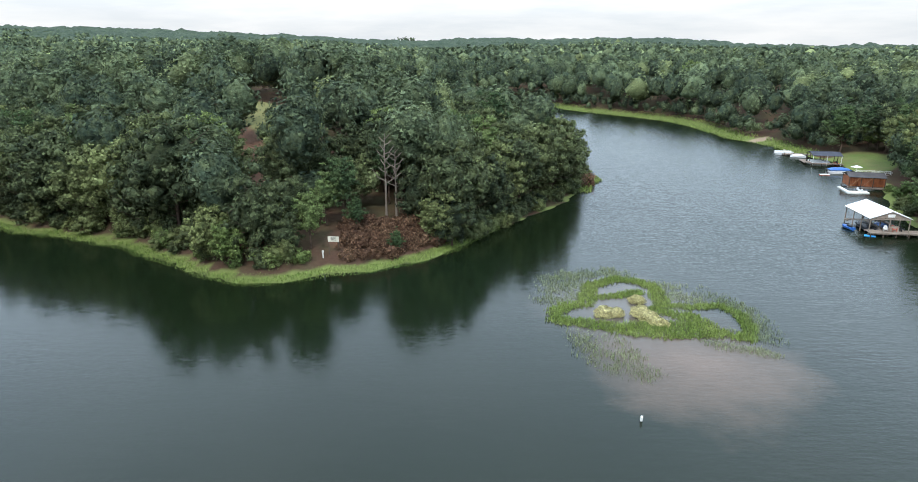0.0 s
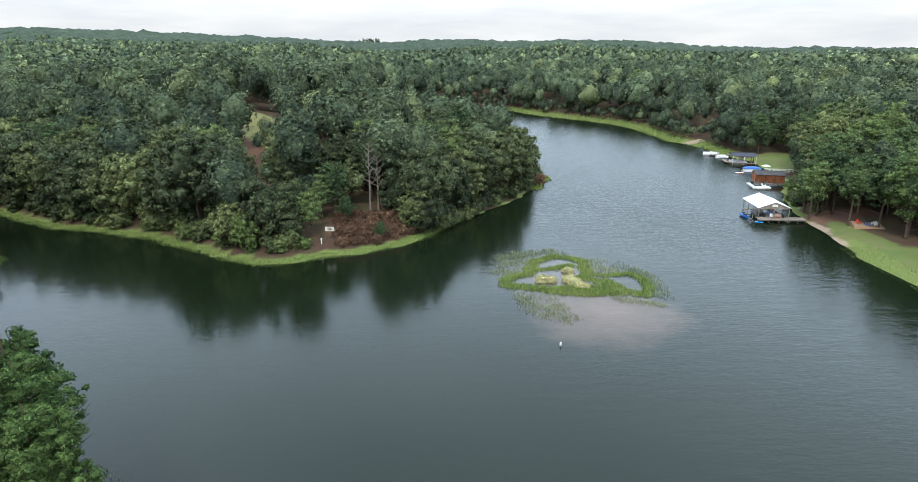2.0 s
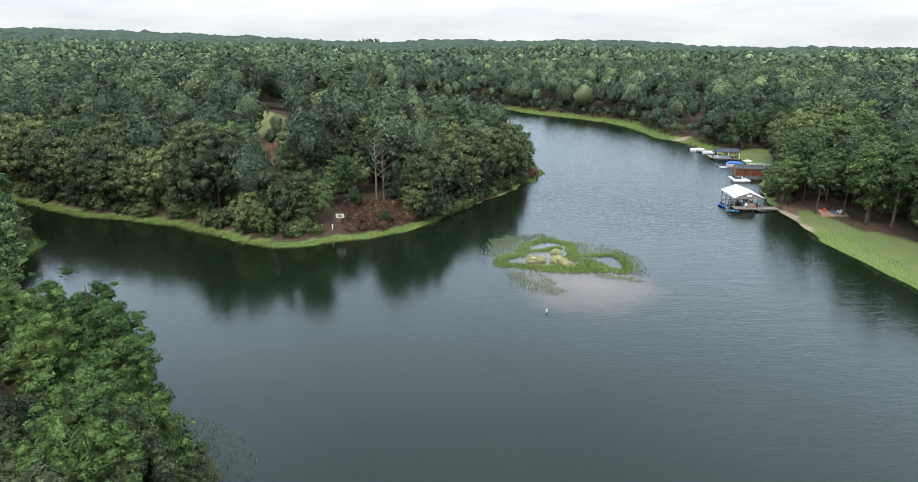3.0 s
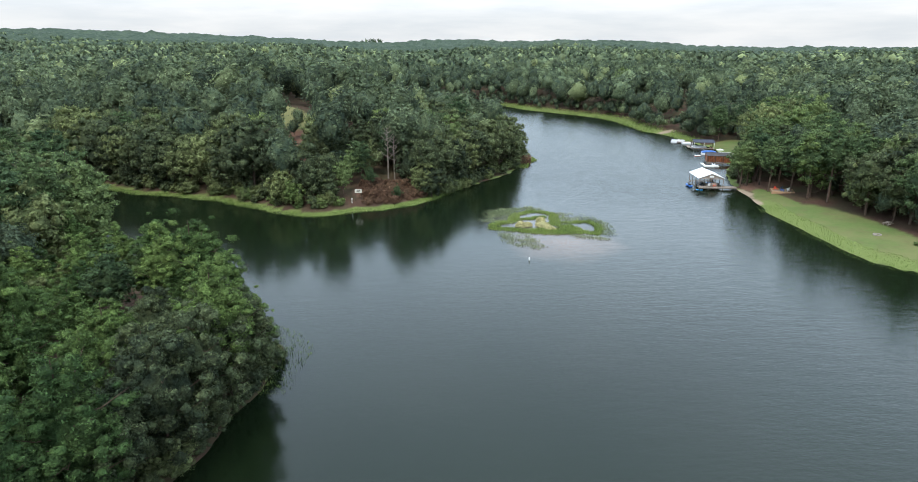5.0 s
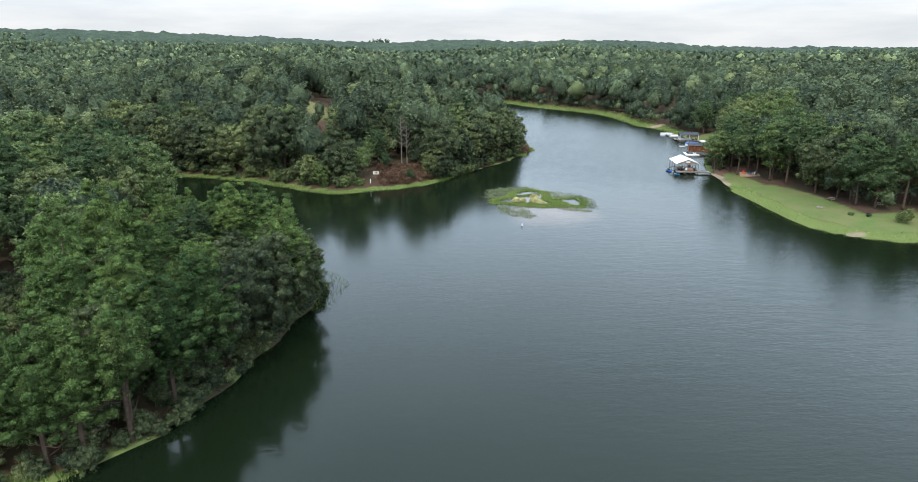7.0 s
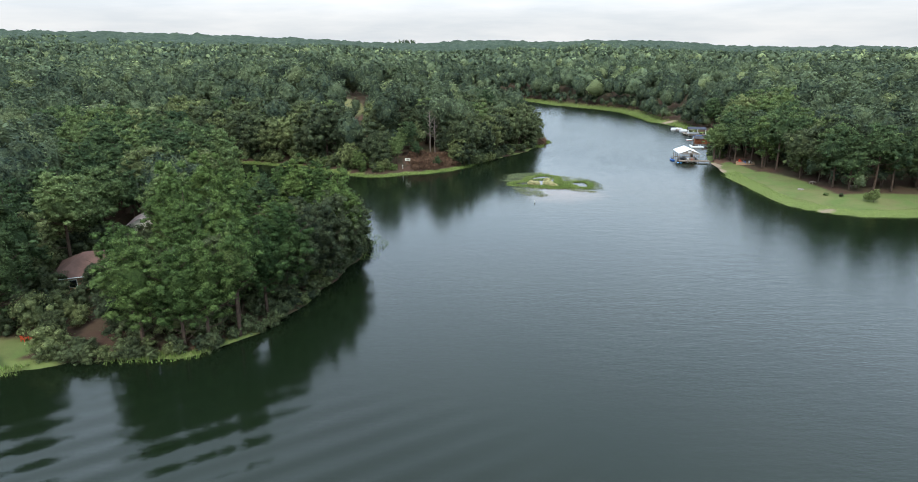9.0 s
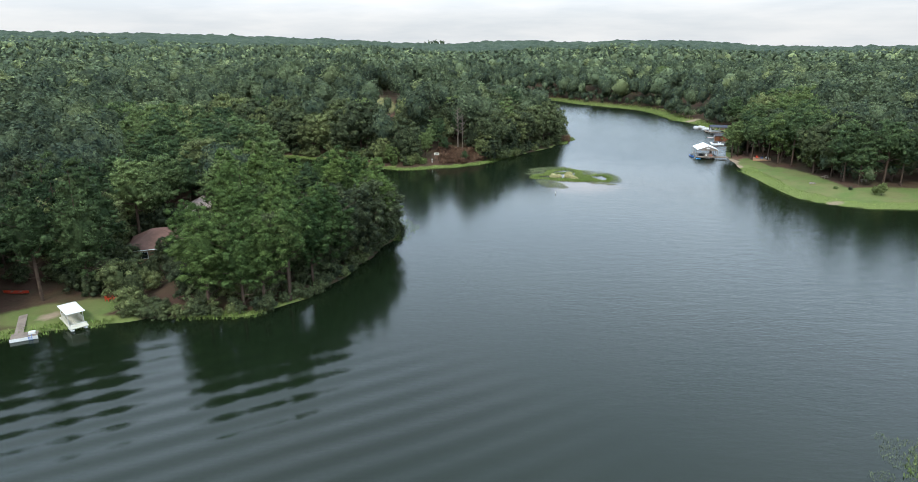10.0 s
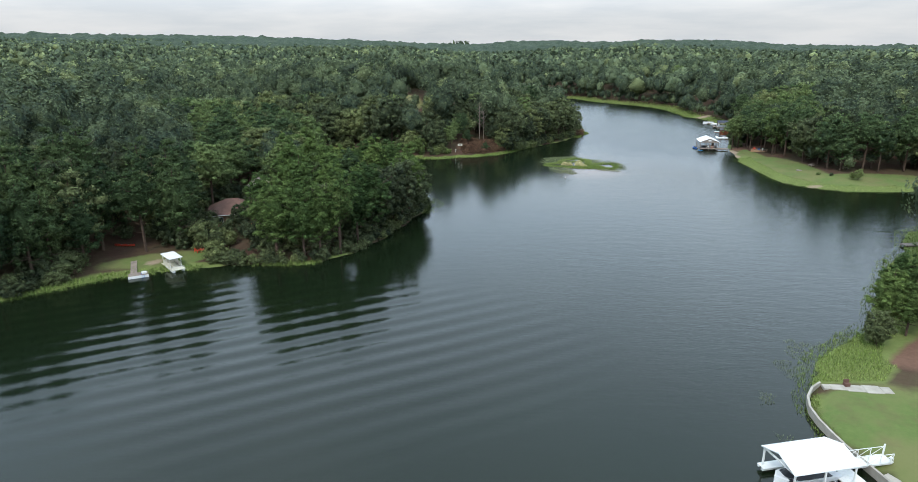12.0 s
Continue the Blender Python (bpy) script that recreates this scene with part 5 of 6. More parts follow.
for s in (-0.55, 0.55):
    bm = bmesh.new()
    tube(bm, [(0, s, 0.95), (8.5, s, 0.95)], [0.04, 0.04], 5)
    tube(bm, [(0, s, 0.5), (8.5, s, 0.5)], [0.03, 0.03], 5)
    for k in range(7):
        tube(bm, [(k * 8.5 / 6, s, -0.2), (k * 8.5 / 6, s, 0.97)], [0.04, 0.04], 5)
    part("railing", bm, WHITE_PAINT, gw)
for x in (0.4, 4.2):
    post("pile", WOOD_DARK, gw, x, 0.0, -2.2, -0.1, 0.1)

# ---- the far boathouse with its moored boats
bh = thing("boathouse", pose(110.4, 190.2, 0, 0, 0, -14), "boathouse with a slate-blue roof sheltering white boats", "boathouse", "boathouses on the east shore")
gable_roof(bh, -4.1, 4.1, -3.6, 3.6, 3.0, 3.75, DARK_SHINGLE, "x", 0, WOOD_DARK, "slate-blue shingles")
planked("deck", WOOD_GREY, bh, -4.4, -3.9, 4.4, -2.7, 0.7, 0.22, "y")
planked("side_deck", WOOD_GREY, bh, -6.0, -2.6, -3.9, 3.4, 0.7)
for x in (-3.8, 0.0, 3.8):
    for y in (-3.4, 0.0, 3.3):
        post("post", WHITE_PAINT if y < 0 else WOOD_DARK, bh, x, y, -1.2, 3.05, 0.1)
for x in (-4.2, -1.4, 1.4, 4.2):
    post("pile", WOOD_DARK, bh, x, -3.8, -1.2, 0.65, 0.11)
pontoon_boat(pose(109.0, 190.2, 0.05, 0, 0, -14), "white pontoon boat sheltered under a boathouse roof", WHITE_PAINT, 6.4, 2.4, False)
jet_ski(pose(113.2, 188.3, 0.1, 0, 0, 76), "red and white watercraft in a boathouse slip", RED_PLASTIC)
dk = thing("dock", pose(110.2, 206.0, 0, 0, 0, -10), "long weathered timber dock", "dock", "docks")
planked("deck", WOOD_GREY, dk, -4.0, -0.9, 4.6, 0.9, 0.6, 0.22, "y")
for x in (-3.8, -1.0, 1.8):
    for s in (-0.8, 0.8):
        post("pile", WOOD_DARK, dk, x, s, -1.4, 1.0, 0.1)
pontoon_boat(pose(107.5, 208.4, 0, 0, 0, -8), "open white pontoon boat moored at a dock", CREAM, 6.2, 2.4, False)
runabout(pose(108.8, 202.2, -0.2, 0, 0, 172), "small white motor boat moored beside a dock", WHITE_PAINT, 4.6, 1.8)

# ---- the seating terrace under the east pines
tz = at(95.6, 103.4)
te = thing("terrace", pose(95.6, 103.4, tz, 0, 0, -22), "low stone-edged sand terrace under the pines", "terrace")
box_part("sand_bed", worn("packed_sand", (0.36, 0.27, 0.18), 0.95, 0.1), te, (-2.7, -2.0, -0.6, 2.7, 2.0, 0.28), bevel=0.03)
for b in ((-2.9, -2.2, -0.7, 2.9, -2.01, 0.42), (-2.9, 2.01, -0.7, 2.9, 2.2, 0.42), (-2.9, -2.0, -0.7, -2.71, 2.0, 0.42), (2.71, -2.0, -0.7, 2.9, 2.0, 0.42)):
    box_part("edging_timber", TAN_WALL, te, b, bevel=0.03)
for i, (x, y, mat, lab) in enumerate([(94.1, 104.2, RED_PLASTIC, "red garden chair on the sand terrace"), (95.1, 102.6, BLUE_VINYL, "blue garden chair on the sand terrace"), (96.9, 102.3, WHITE_PAINT, "white garden chair on the sand terrace"),
                                      (97.2, 103.6, WHITE_PAINT, "white garden chair on the sand terrace"), (95.9, 104.7, BLACK_VINYL, "black garden chair on the sand terrace")]):
    chair(pose(x, y, tz + 0.28, 0, 0, i * 70), mat, lab)


def picnic_table(x, y, turn, mat):
    t = thing("picnic_table", here(x, y, turn), "weathered timber picnic table under the trees", "table", "picnic tables")
    box_part("tabletop", mat, t, *[(-0.9, -0.37 + k * 0.19, 0.7, 0.9, -0.2 + k * 0.19, 0.75) for k in range(4)])
    for s in (-1, 1):
        box_part("bench", mat, t, (-0.9, s * 0.72 - 0.13, 0.42, 0.9, s * 0.72 + 0.13, 0.46))
        box_part("trestle", mat, t, (s * 0.62 - 0.04, -0.8, 0.36, s * 0.62 + 0.04, 0.8, 0.43), (s * 0.62 - 0.04, -0.5, -0.05, s * 0.62 + 0.04, -0.4, 0.7), (s * 0.62 - 0.04, 0.4, -0.05, s * 0.62 + 0.04, 0.5, 0.7))


picnic_table(98.7, 66.3, 30, WOOD_GREY)
picnic_table(105.2, 57.8, -15, WOOD_GREY)
fb = thing("fire_ring", here(92.4, 60.5), "round stone fire ring on the lawn", "fire ring")
bm = bmesh.new()
for k in range(11):
    a = k * 2 * math.pi / 11
    add_box(bm, 0.7 * math.cos(a) - 0.17, 0.7 * math.sin(a) - 0.12, -0.05, 0.7 * math.cos(a) + 0.17, 0.7 * math.sin(a) + 0.12, 0.22 + 0.03 * math.sin(k * 3), math.degrees(a) + 90)
soften(bm, 0.03)
part("stone_ring", bm, ROCK, fb)

# ---- small dock in the east cove
dk = thing("dock", pose(81.8, -18.6, 0, 0, 0, 12), "small pale timber dock among the reeds", "dock", "docks")
planked("deck", WOOD_GREY, dk, -2.2, -0.9, 4.2, 0.9, 0.55, 0.22, "y")
for x in (-2.0, 0.8, 3.6):
    for s in (-0.8, 0.8):
        post("pile", WOOD_DARK, dk, x, s, -1.0, 0.6, 0.09)

# ---- white boathouse by the sea wall
rb = thing("boathouse", pose(27.4, -96.0, 0, 0, 0, 15.8), "white-painted boathouse with a ribbed metal roof by a sea wall", "boathouse")
gable_roof(rb, -3.45, 3.45, -2.35, 2.35, 2.6, 3.35, WHITE_METAL, "x", 0.45, None, "clean white ribbed sheet metal")
for x in (-3.2, 0.0, 3.2):
    for y in (-2.1, 2.1):
        bm = bmesh.new()
        add_box(bm, x - 0.07, y - 0.07, -1.4, x + 0.07, y + 0.07, 2.62)
        part("post", bm, WHITE_PAINT, rb)
for y in (-2.1, 2.1):
    box_part("eave_beam", WHITE_PAINT, rb, (-3.3, y - 0.06, 2.38, 3.3, y + 0.06, 2.55))
for x in (-3.2, 3.2):
    box_part("tie_beam", WHITE_PAINT, rb, (x - 0.06, -2.1, 2.38, x + 0.06, 2.1, 2.55))
planked("back_deck", WHITE_PAINT, rb, -3.5, 1.5, 3.6, 2.5, 0.55, 0.2, "y", "white plank deck")
planked("end_deck", WHITE_PAINT, rb, 2.4, -5.2, 4.6, 1.45, 0.55, 0.2, "x", "white plank deck")
planked("front_deck", WHITE_PAINT, rb, -3.5, -3.3, 2.35, -2.3, 0.55, 0.2, "y", "white plank deck")
runabout(pose(27.0, -96.2, -0.05, 0, 0, 196), "white and blue motor boat with a black cover in a slip", BLACK_VINYL, 6.3, 2.3)
for i, (x, y) in enumerate(((27.2, -99.6), (29.3, -99.2))):
    jet_ski(pose(x, y, 0.56, 0, 0, 100), "white watercraft parked on a boathouse deck", GELCOAT)
gw = thing("gangway", pose(31.9, -94.5, 0.62, 0, 0, 14), "white gangway with trussed railings onto the lawn", "gangway")
planked("walkway", WHITE_PAINT, gw, -0.4, -0.65, 4.3, 0.65, 0.28, 0.2, "y")
for s in (-0.62, 0.62):
    bm = bmesh.new()
    tube(bm, [(0, s, 1.2), (4.2, s, 1.2)], [0.035, 0.035], 6)
    tube(bm, [(0, s, 0.35), (4.2, s, 0.35)], [0.03, 0.03], 6)
    for k in range(4):
        tube(bm, [(k * 1.4, s, 0.2), (k * 1.4, s, 1.22)], [0.035, 0.035], 6)
    for k in range(3):
        tube(bm, [(k * 1.4, s, 0.35), (k * 1.4 + 1.4, s, 1.2)], [0.025, 0.025], 5)
    part("railing", bm, WHITE_PAINT, gw)
post("gate_post", WHITE_PAINT, gw, 4.25, 0.62, 0.0, 1.45, 0.08)
bl = thing("bollard_light", pose(35.9, -94.1, 0.85), "small white bollard at the end of the gangway", "bollard")
post("stem", WHITE_PAINT, bl, 0, 0, -0.1, 0.5, 0.1)
bm = bmesh.new()
bmesh.ops.create_uvsphere(bm, u_segments=10, v_segments=6, radius=0.16, matrix=Matrix.Translation((0, 0, 0.55)))
part("cap", bm, WHITE_PAINT, bl)

# sea wall in straight panels, with a capping
wall = tagged(new("sea_wall"), "low curved concrete sea wall holding the lawn", "wall", kind="structure")
WALL = [(36.4, -78.6), (34.9, -79.9), (33.5, -82.0), (32.75, -84.3), (32.6, -86.8), (32.8, -89.3), (33.1, -91.6), (33.6, -94.0), (34.2, -96.8), (35.0, -100.0), (36.4, -104.0), (38.6, -109)]
for (ax, ay), (bx, by) in zip(WALL, WALL[1:]):
    ln, an = math.hypot(bx - ax, by - ay), math.degrees(math.atan2(by - ay, bx - ax))
    bm = bmesh.new()
    add_box(bm, 0.01, -0.1, -1.2, ln - 0.01, 0.1, 0.86)
    add_box(bm, 0.0, -0.13, 0.865, ln + 0.03, 0.13, 0.93)
    soften(bm, 0.015)
    part("wall_panel", bm, CONCRETE, wall).matrix_basis = pose(ax, ay, 0, 0, 0, an)
slab = thing("concrete_ramp", pose(39.6, -79.9, at(39.6, -79.9), 0, 0, -3), "cracked pale concrete ramp laid in the lawn", "ramp")
for i, (x0, x1, y0, y1, tn) in enumerate(((-3.4, -2.6, -0.5, 0.55, 0), (-2.59, -0.9, -0.62, 0.6, 0.6), (-0.885, 1.1, -0.8, 0.7, -0.8), (1.115, 3.0, -1.0, 0.82, 0.7), (3.015, 4.1, -0.85, 0.6, -1.5))):
    bm = bmesh.new()
    add_box(bm, x0, y0, -0.3, x1, y1, 0.06 + 0.008 * math.sin(i * 2.2), tn)
    soften(bm, 0.03)
    part("slab", bm, CONCRETE, slab)
sk = thing("brick_grill", here(39.0, -79.4, 4), "small square brown brick grill by the ramp", "grill")
box_part("hearth", BROWN_SHINGLE, sk, (-0.3, -0.3, -0.1, 0.3, 0.3, 0.5), bevel=0.03)
box_part("hood", BROWN_SHINGLE, sk, (-0.3, 0.08, 0.51, 0.3, 0.3, 0.85), bevel=0.03)
wk = thing("garden_path", pose(35.9, -97.5, at(35.9, -97.5), 0, 0, -62), "straight pale concrete path along the sea wall", "path")
for k in range(4):
    box_part("slab", CONCRETE, wk, (-2.4 + k * 1.5, -0.5, -0.3, -0.93 + k * 1.5, 0.5, 0.09), bevel=0.015)

# ---- the west bank: dock, floating cabin, canoe, chair, house
dk = thing("dock", pose(-68.4, -45.2, 0, 0, 0, 30), "T-shaped grey timber dock with a white float", "dock", "docks")
planked("platform", WOOD_GREY, dk, -1.65, -1.0, 1.65, 1.0, 0.5, 0.2, "y")
box_part("fascia", WHITE_PAINT, dk, (-1.7, -1.06, 0.02, 1.7, -1.01, 0.5), bevel=0.01)
planked("walkway", WOOD_GREY, dk, -1.3, 1.05, -0.2, 7.8, 0.5, 0.24, "x", "", 0.07)
for x, y in ((-1.5, -0.9), (1.5, -0.9), (-1.5, 0.9), (1.5, 0.9), (-1.3, 4.0), (-0.2, 4.0)):
    post("pile", WOOD_DARK, dk, x, y, -1.2, 0.45, 0.08)
box_part("locker", WHITE_PAINT, dk, (0.55, -0.35, 0.51, 1.4, 0.35, 0.85), bevel=0.03)
bm = bmesh.new()
for s in (-0.2, 0.2):
    tube(bm, [(0.8 + s, -1.12, -0.7), (0.8 + s, -1.12, 0.9)], [0.03, 0.03], 5)
for k in range(4):
    tube(bm, [(0.6, -1.12, -0.5 + k * 0.3), (1.0, -1.12, -0.5 + k * 0.3)], [0.025, 0.025], 5)
part("ladder", bm, BLUE_VINYL, dk, "blue swim ladder")

cb = thing("houseboat", pose(-64.3, -40.3, 0, 0, 0, -43), "small white floating cabin with a flat metal roof, beached", "houseboat")
for s in (-1, 1):
    bm = bmesh.new()
    tube(bm, [(-3.0, s * 0.85, 0.12), (2.6, s * 0.85, 0.12), (3.1, s * 0.85, 0.25)], [0.3, 0.3, 0.12], 8)
    part("pontoon", bm, GELCOAT, cb)
box_part("deck", CREAM, cb, (-3.1, -1.2, 0.42, 3.1, 1.2, 0.54), bevel=0.02)
box_part("cabin_wall", CREAM, cb, (-2.3, -1.05, 0.55, 1.5, -0.97, 1.35), (-2.3, 0.97, 0.55, 1.5, 1.05, 1.35), (-2.35, -0.96, 0.55, -2.27, 0.96, 1.35), bevel=0.01)
for x in (-2.3, -0.4, 1.5):
    for s in (-1.0, 1.0):
        post("post", WHITE_PAINT, cb, x, s, 0.55, 2.42, 0.045, 6)
box_part("roof", WHITE_METAL, cb, (-2.8, -1.25, 2.42, 2.1, 1.25, 2.52), bevel=0.02)
for k in range(7):
    box_part("roof_seam", WHITE_METAL, cb, (-2.7 + k * 0.78, -1.2, 2.523, -2.64 + k * 0.78, 1.2, 2.55))
box_part("bow_rail", WHITE_PAINT, cb, (2.6, -1.1, 0.95, 2.66, 1.1, 1.0), (2.6, -1.12, 0.54, 2.66, -1.06, 1.0), (2.6, 1.06, 0.54, 2.66, 1.12, 1.0))

kz = at(-78, -33.2)
cn = thing("canoe", pose(-78.0, -33.2, kz + 0.02, 0, 0, 2), "orange-red canoe lying on the lawn", "canoe")
bm = bmesh.new()
rings = []
for i in range(13):
    f = i / 12
    w = 0.42 * math.sqrt(max(0.0, 1 - (2 * f - 1) ** 2)) + 0.012
    lift = 0.16 * abs(2 * f - 1) ** 3
    x = (f - 0.5) * 4.2
    rings.append([bm.verts.new(q) for q in ((x, -w, 0.36 + lift), (x, -w * 0.8, 0.12 + lift * 0.5), (x, 0, 0.0 + lift * 0.5), (x, w * 0.8, 0.12 + lift * 0.5), (x, w, 0.36 + lift))])
for a, b in zip(rings, rings[1:]):
    for k in range(4):
        bm.faces.new((a[k], a[k + 1], b[k + 1], b[k]))
bmesh.ops.solidify(bm, geom=bm.faces[:], thickness=0.02)
part("hull", bm, RED_PLASTIC, cn)
box_part("thwart", WOOD_GREY, cn, (-0.8, -0.36, 0.3, -0.6, 0.36, 0.34), (0.6, -0.36, 0.3, 0.8, 0.36, 0.34))
chair(here(-62.9, -33.4, 160), RED_PLASTIC, "red plastic garden chair on the lawn")
chair(here(-62.0, -33.0, 120), RED_PLASTIC, "red plastic garden chair on the lawn")

# the house among the trees
hz = at(-64.5, -13.5)
ho = thing("house", pose(-64.0, -13.0, hz, 0, 0, 22), "tan log house with a brown hip roof among trees", "house", "houses")
box_part("wall", TAN_WALL, ho, (-4.6, -4.4, -0.8, 4.6, -4.2, 2.6), bevel=0.01)
box_part("wall", TAN_WALL, ho, (-4.6, 4.2, -0.8, 4.6, 4.4, 2.6), bevel=0.01)
box_part("wall", TAN_WALL, ho, (-4.6, -4.19, -0.8, -4.4, 4.19, 2.6), bevel=0.01)
box_part("wall", TAN_WALL, ho, (4.4, -4.19, -0.8, 4.6, 4.19, 2.6), bevel=0.01)
for x in (-2.6, 0.4, 3.0):
    w = box_part("window", WHITE_PAINT, ho, (x - 0.6, -4.46, 0.8, x + 0.6, -4.405, 2.1), bevel=0.01)
    box_part("pane", DARK_GLASS, w, (x - 0.5, -4.485, 0.9, x + 0.5, -4.465, 2.0))
bm = bmesh.new()
lo = [bm.verts.new(q) for q in ((-5.4, -5.2, 2.55), (5.4, -5.2, 2.55), (5.4, 5.2, 2.55), (-5.4, 5.2, 2.55))]
lo2 = [bm.verts.new(q) for q in ((-5.4, -5.2, 2.7), (5.4, -5.2, 2.7), (5.4, 5.2, 2.7), (-5.4, 5.2, 2.7))]
hi = [bm.verts.new(q) for q in ((-1.2, 0, 5.3), (1.2, 0, 5.3))]
bm.faces.new(lo[::-1])
for i in range(4):
    bm.faces.new((lo[i], lo[(i + 1) % 4], lo2[(i + 1) % 4], lo2[i]))
bm.faces.new((lo2[0], lo2[1], hi[1], hi[0]))
bm.faces.new((lo2[1], lo2[2], hi[1]))
bm.faces.new((lo2[2], lo2[3], hi[0], hi[1]))
bm.faces.new((lo2[3], lo2[0], hi[0]))
roof = part("roof", bm, BROWN_SHINGLE, ho, "brown shingle hip roof")
bm = bmesh.new()
for a, b in (((-5.4, -5.2), (5.4, -5.2)), ((5.4, -5.2), (5.4, 5.2))):
    tube(bm, [(*a, 2.62), (*b, 2.62)], [0.08, 0.08], 6)
part("gutter", bm, WHITE_PAINT, roof)
sh = thing("shed", pose(-68.8, 15.0, at(-68.8, 15.0), 0, 0, 12), "outbuilding with a faded rose sheet metal roof", "shed", "houses")
box_part("wall", CREAM, sh, (-2.2, -3.2, -0.6, 2.2, 3.2, 2.7), bevel=0.02)
gable_roof(sh, -2.7, 2.7, -3.7, 3.7, 2.68, 4.0, ROSE_METAL, "y", 0.5, CREAM)
runabout(here(-82.0, 81.2, 20), "white motor boat drawn up on the cove's bank", WHITE_PAINT, 4.6, 1.8)

# ---- the headland: notice board, marker post, dead pines
gz = at(-20.1, 96.8)
sg = thing("notice_board", pose(-20.1, 96.8, gz, 0, 0, -6), "white notice board on two timber posts above the bank", "sign")
box_part("board", CREAM, sg, (-0.9, -0.04, 2.3, 0.9, 0.02, 3.2), bevel=0.01)
for x in (-0.8, 0.8):
    post("post", WOOD_DARK, sg, x, 0.08, -0.5, 3.2, 0.06)
box_part("lettering", BLACK_VINYL, sg, *[(-0.42, -0.056, 2.92 - k * 0.17, 0.42 - 0.1 * (k % 2), -0.044, 3.02 - k * 0.17) for k in range(3)], label="dark unreadable printed bars")
mk = thing("marker_post", here(-21.7, 95.9), "short white marker post on the bank", "post")
post("stem", WHITE_PAINT, mk, 0, 0, -0.4, 0.9, 0.09)
box_part("cap", WHITE_PAINT, mk, (-0.14, -0.14, 0.9, 0.14, 0.14, 1.25), bevel=0.03)


def snag(x, y, h, seed, label):
    rs_ = np.random.RandomState(seed)
    s = thing("dead_tree", here(x, y), label, "dead tree", "dead trees")
    bm = bmesh.new()
    tube(bm, [(0, 0, -0.5), (0.05, 0, h * 0.4), (-0.05, 0.1, h * 0.75), (0.1, 0, h)], [0.26, 0.2, 0.14, 0.05], 7)
    part("trunk", bm, DEADWOOD, s, "bleached bare trunk")
    for i in range(16):
        z = h * (0.42 + 0.55 * i / 16)
        a = i * 2.4 + rs_.rand()
        r = (1 - 0.35 * i / 16) * rs_.uniform(1.2, 2.8)
        bm = bmesh.new()
        c, q = math.cos(a), math.sin(a)
        tube(bm, [(0, 0, z), (c * r * 0.5, q * r * 0.5, z + r * 0.2), (c * r, q * r, z + r * rs_.uniform(0.4, 0.9))], [0.11, 0.08, 0.035], 5)
        tube(bm, [(c * r * 0.5, q * r * 0.5, z + r * 0.2), (c * r * 0.8 - q * 0.4, q * r * 0.8 + c * 0.4, z + r * 0.7)], [0.05, 0.02], 4)
        part("limb", bm, DEADWOOD, s)


snag(-13.2, 111.5, 15.5, 3, "tall bare dead pine with bleached limbs")
snag(-11.6, 113.5, 12.5, 4, "forked bare dead pine with bleached limbs")
db = thing("dead_bush", here(-25.2, 16.2), "bleached leafless bush at the tip of the point", "dead bush")
rs_ = np.random.RandomState(8)
for i in range(14):
    bm = bmesh.new()
    a, r = i * 2.4, rs_.uniform(0.8, 1.7)
    tube(bm, [(0, 0, -0.2), (math.cos(a) * r * 0.5, math.sin(a) * r * 0.5, 0.9), (math.cos(a) * r, math.sin(a) * r, rs_.uniform(1.2, 2.3))], [0.05, 0.03, 0.008], 4)
    part("branch", bm, DEADWOOD, db)

# ---- marker buoy
by = thing("buoy", pose(16.9, 51.3, 0.0, 3, 2, 0), "white cylindrical marker buoy afloat", "buoy")
bm = bmesh.new()
tube(bm, [(0, 0, -0.3), (0, 0, 0.5), (0, 0, 0.6), (0, 0, 0.64)], [0.13, 0.13, 0.1, 0.03], 12)
part("float", bm, WHITE_PAINT, by)
bm = bmesh.new()
tube(bm, [(0, 0, 0.02), (0, 0, 0.1)], [0.134, 0.134], 12)
part("band", bm, BLACK_VINYL, by, "dark waterline band")


# ---------------------------------------------------------------- grasses
def blades(name, x, y, z, height, spread, material, label, seed, per=4, category="grass", slim=1.0):
    """Tufts of bent blades, one mesh."""
    rs_ = np.random.RandomState(seed)
    n = len(x)
    base = np.repeat(np.stack([x, y, z], -1), per, 0)
    hgt = np.repeat(height, per) * rs_.uniform(0.6, 1.15, n * per)
    a = rs_.rand(n * per) * 6.283
    out = np.stack([np.cos(a), np.sin(a), np.zeros(n * per)], -1)
    side = np.stack([-np.sin(a), np.cos(a), np.zeros(n * per)], -1)
    foot = base + out * (rs_.rand(n * per) * spread)[:, None]
    w = slim * (0.05 + 0.07 * rs_.rand(n * per))[:, None] * np.sqrt(hgt / 0.6)[:, None]
    tip = foot + out * (hgt * rs_.uniform(0.1, 0.55, n * per))[:, None]
    tip[:, 2] += hgt
    v = np.stack([foot - side * w, foot + side * w, tip], 1).reshape(-1, 3)
    me = mesh_of(name, v, np.arange(len(v)).reshape(-1, 3))
    tone = np.clip(np.repeat(value_noise(x, y, 4.0, seed) * 0.8 + rs_.rand(n) * 0.35 - 0.1, per * 3), 0, 1)
    put_attr(me, "tone", tone)
    me.materials.append(material)
    return tagged(new(name, me), label, category, kind="stuff")


rs = np.random.RandomState(17)


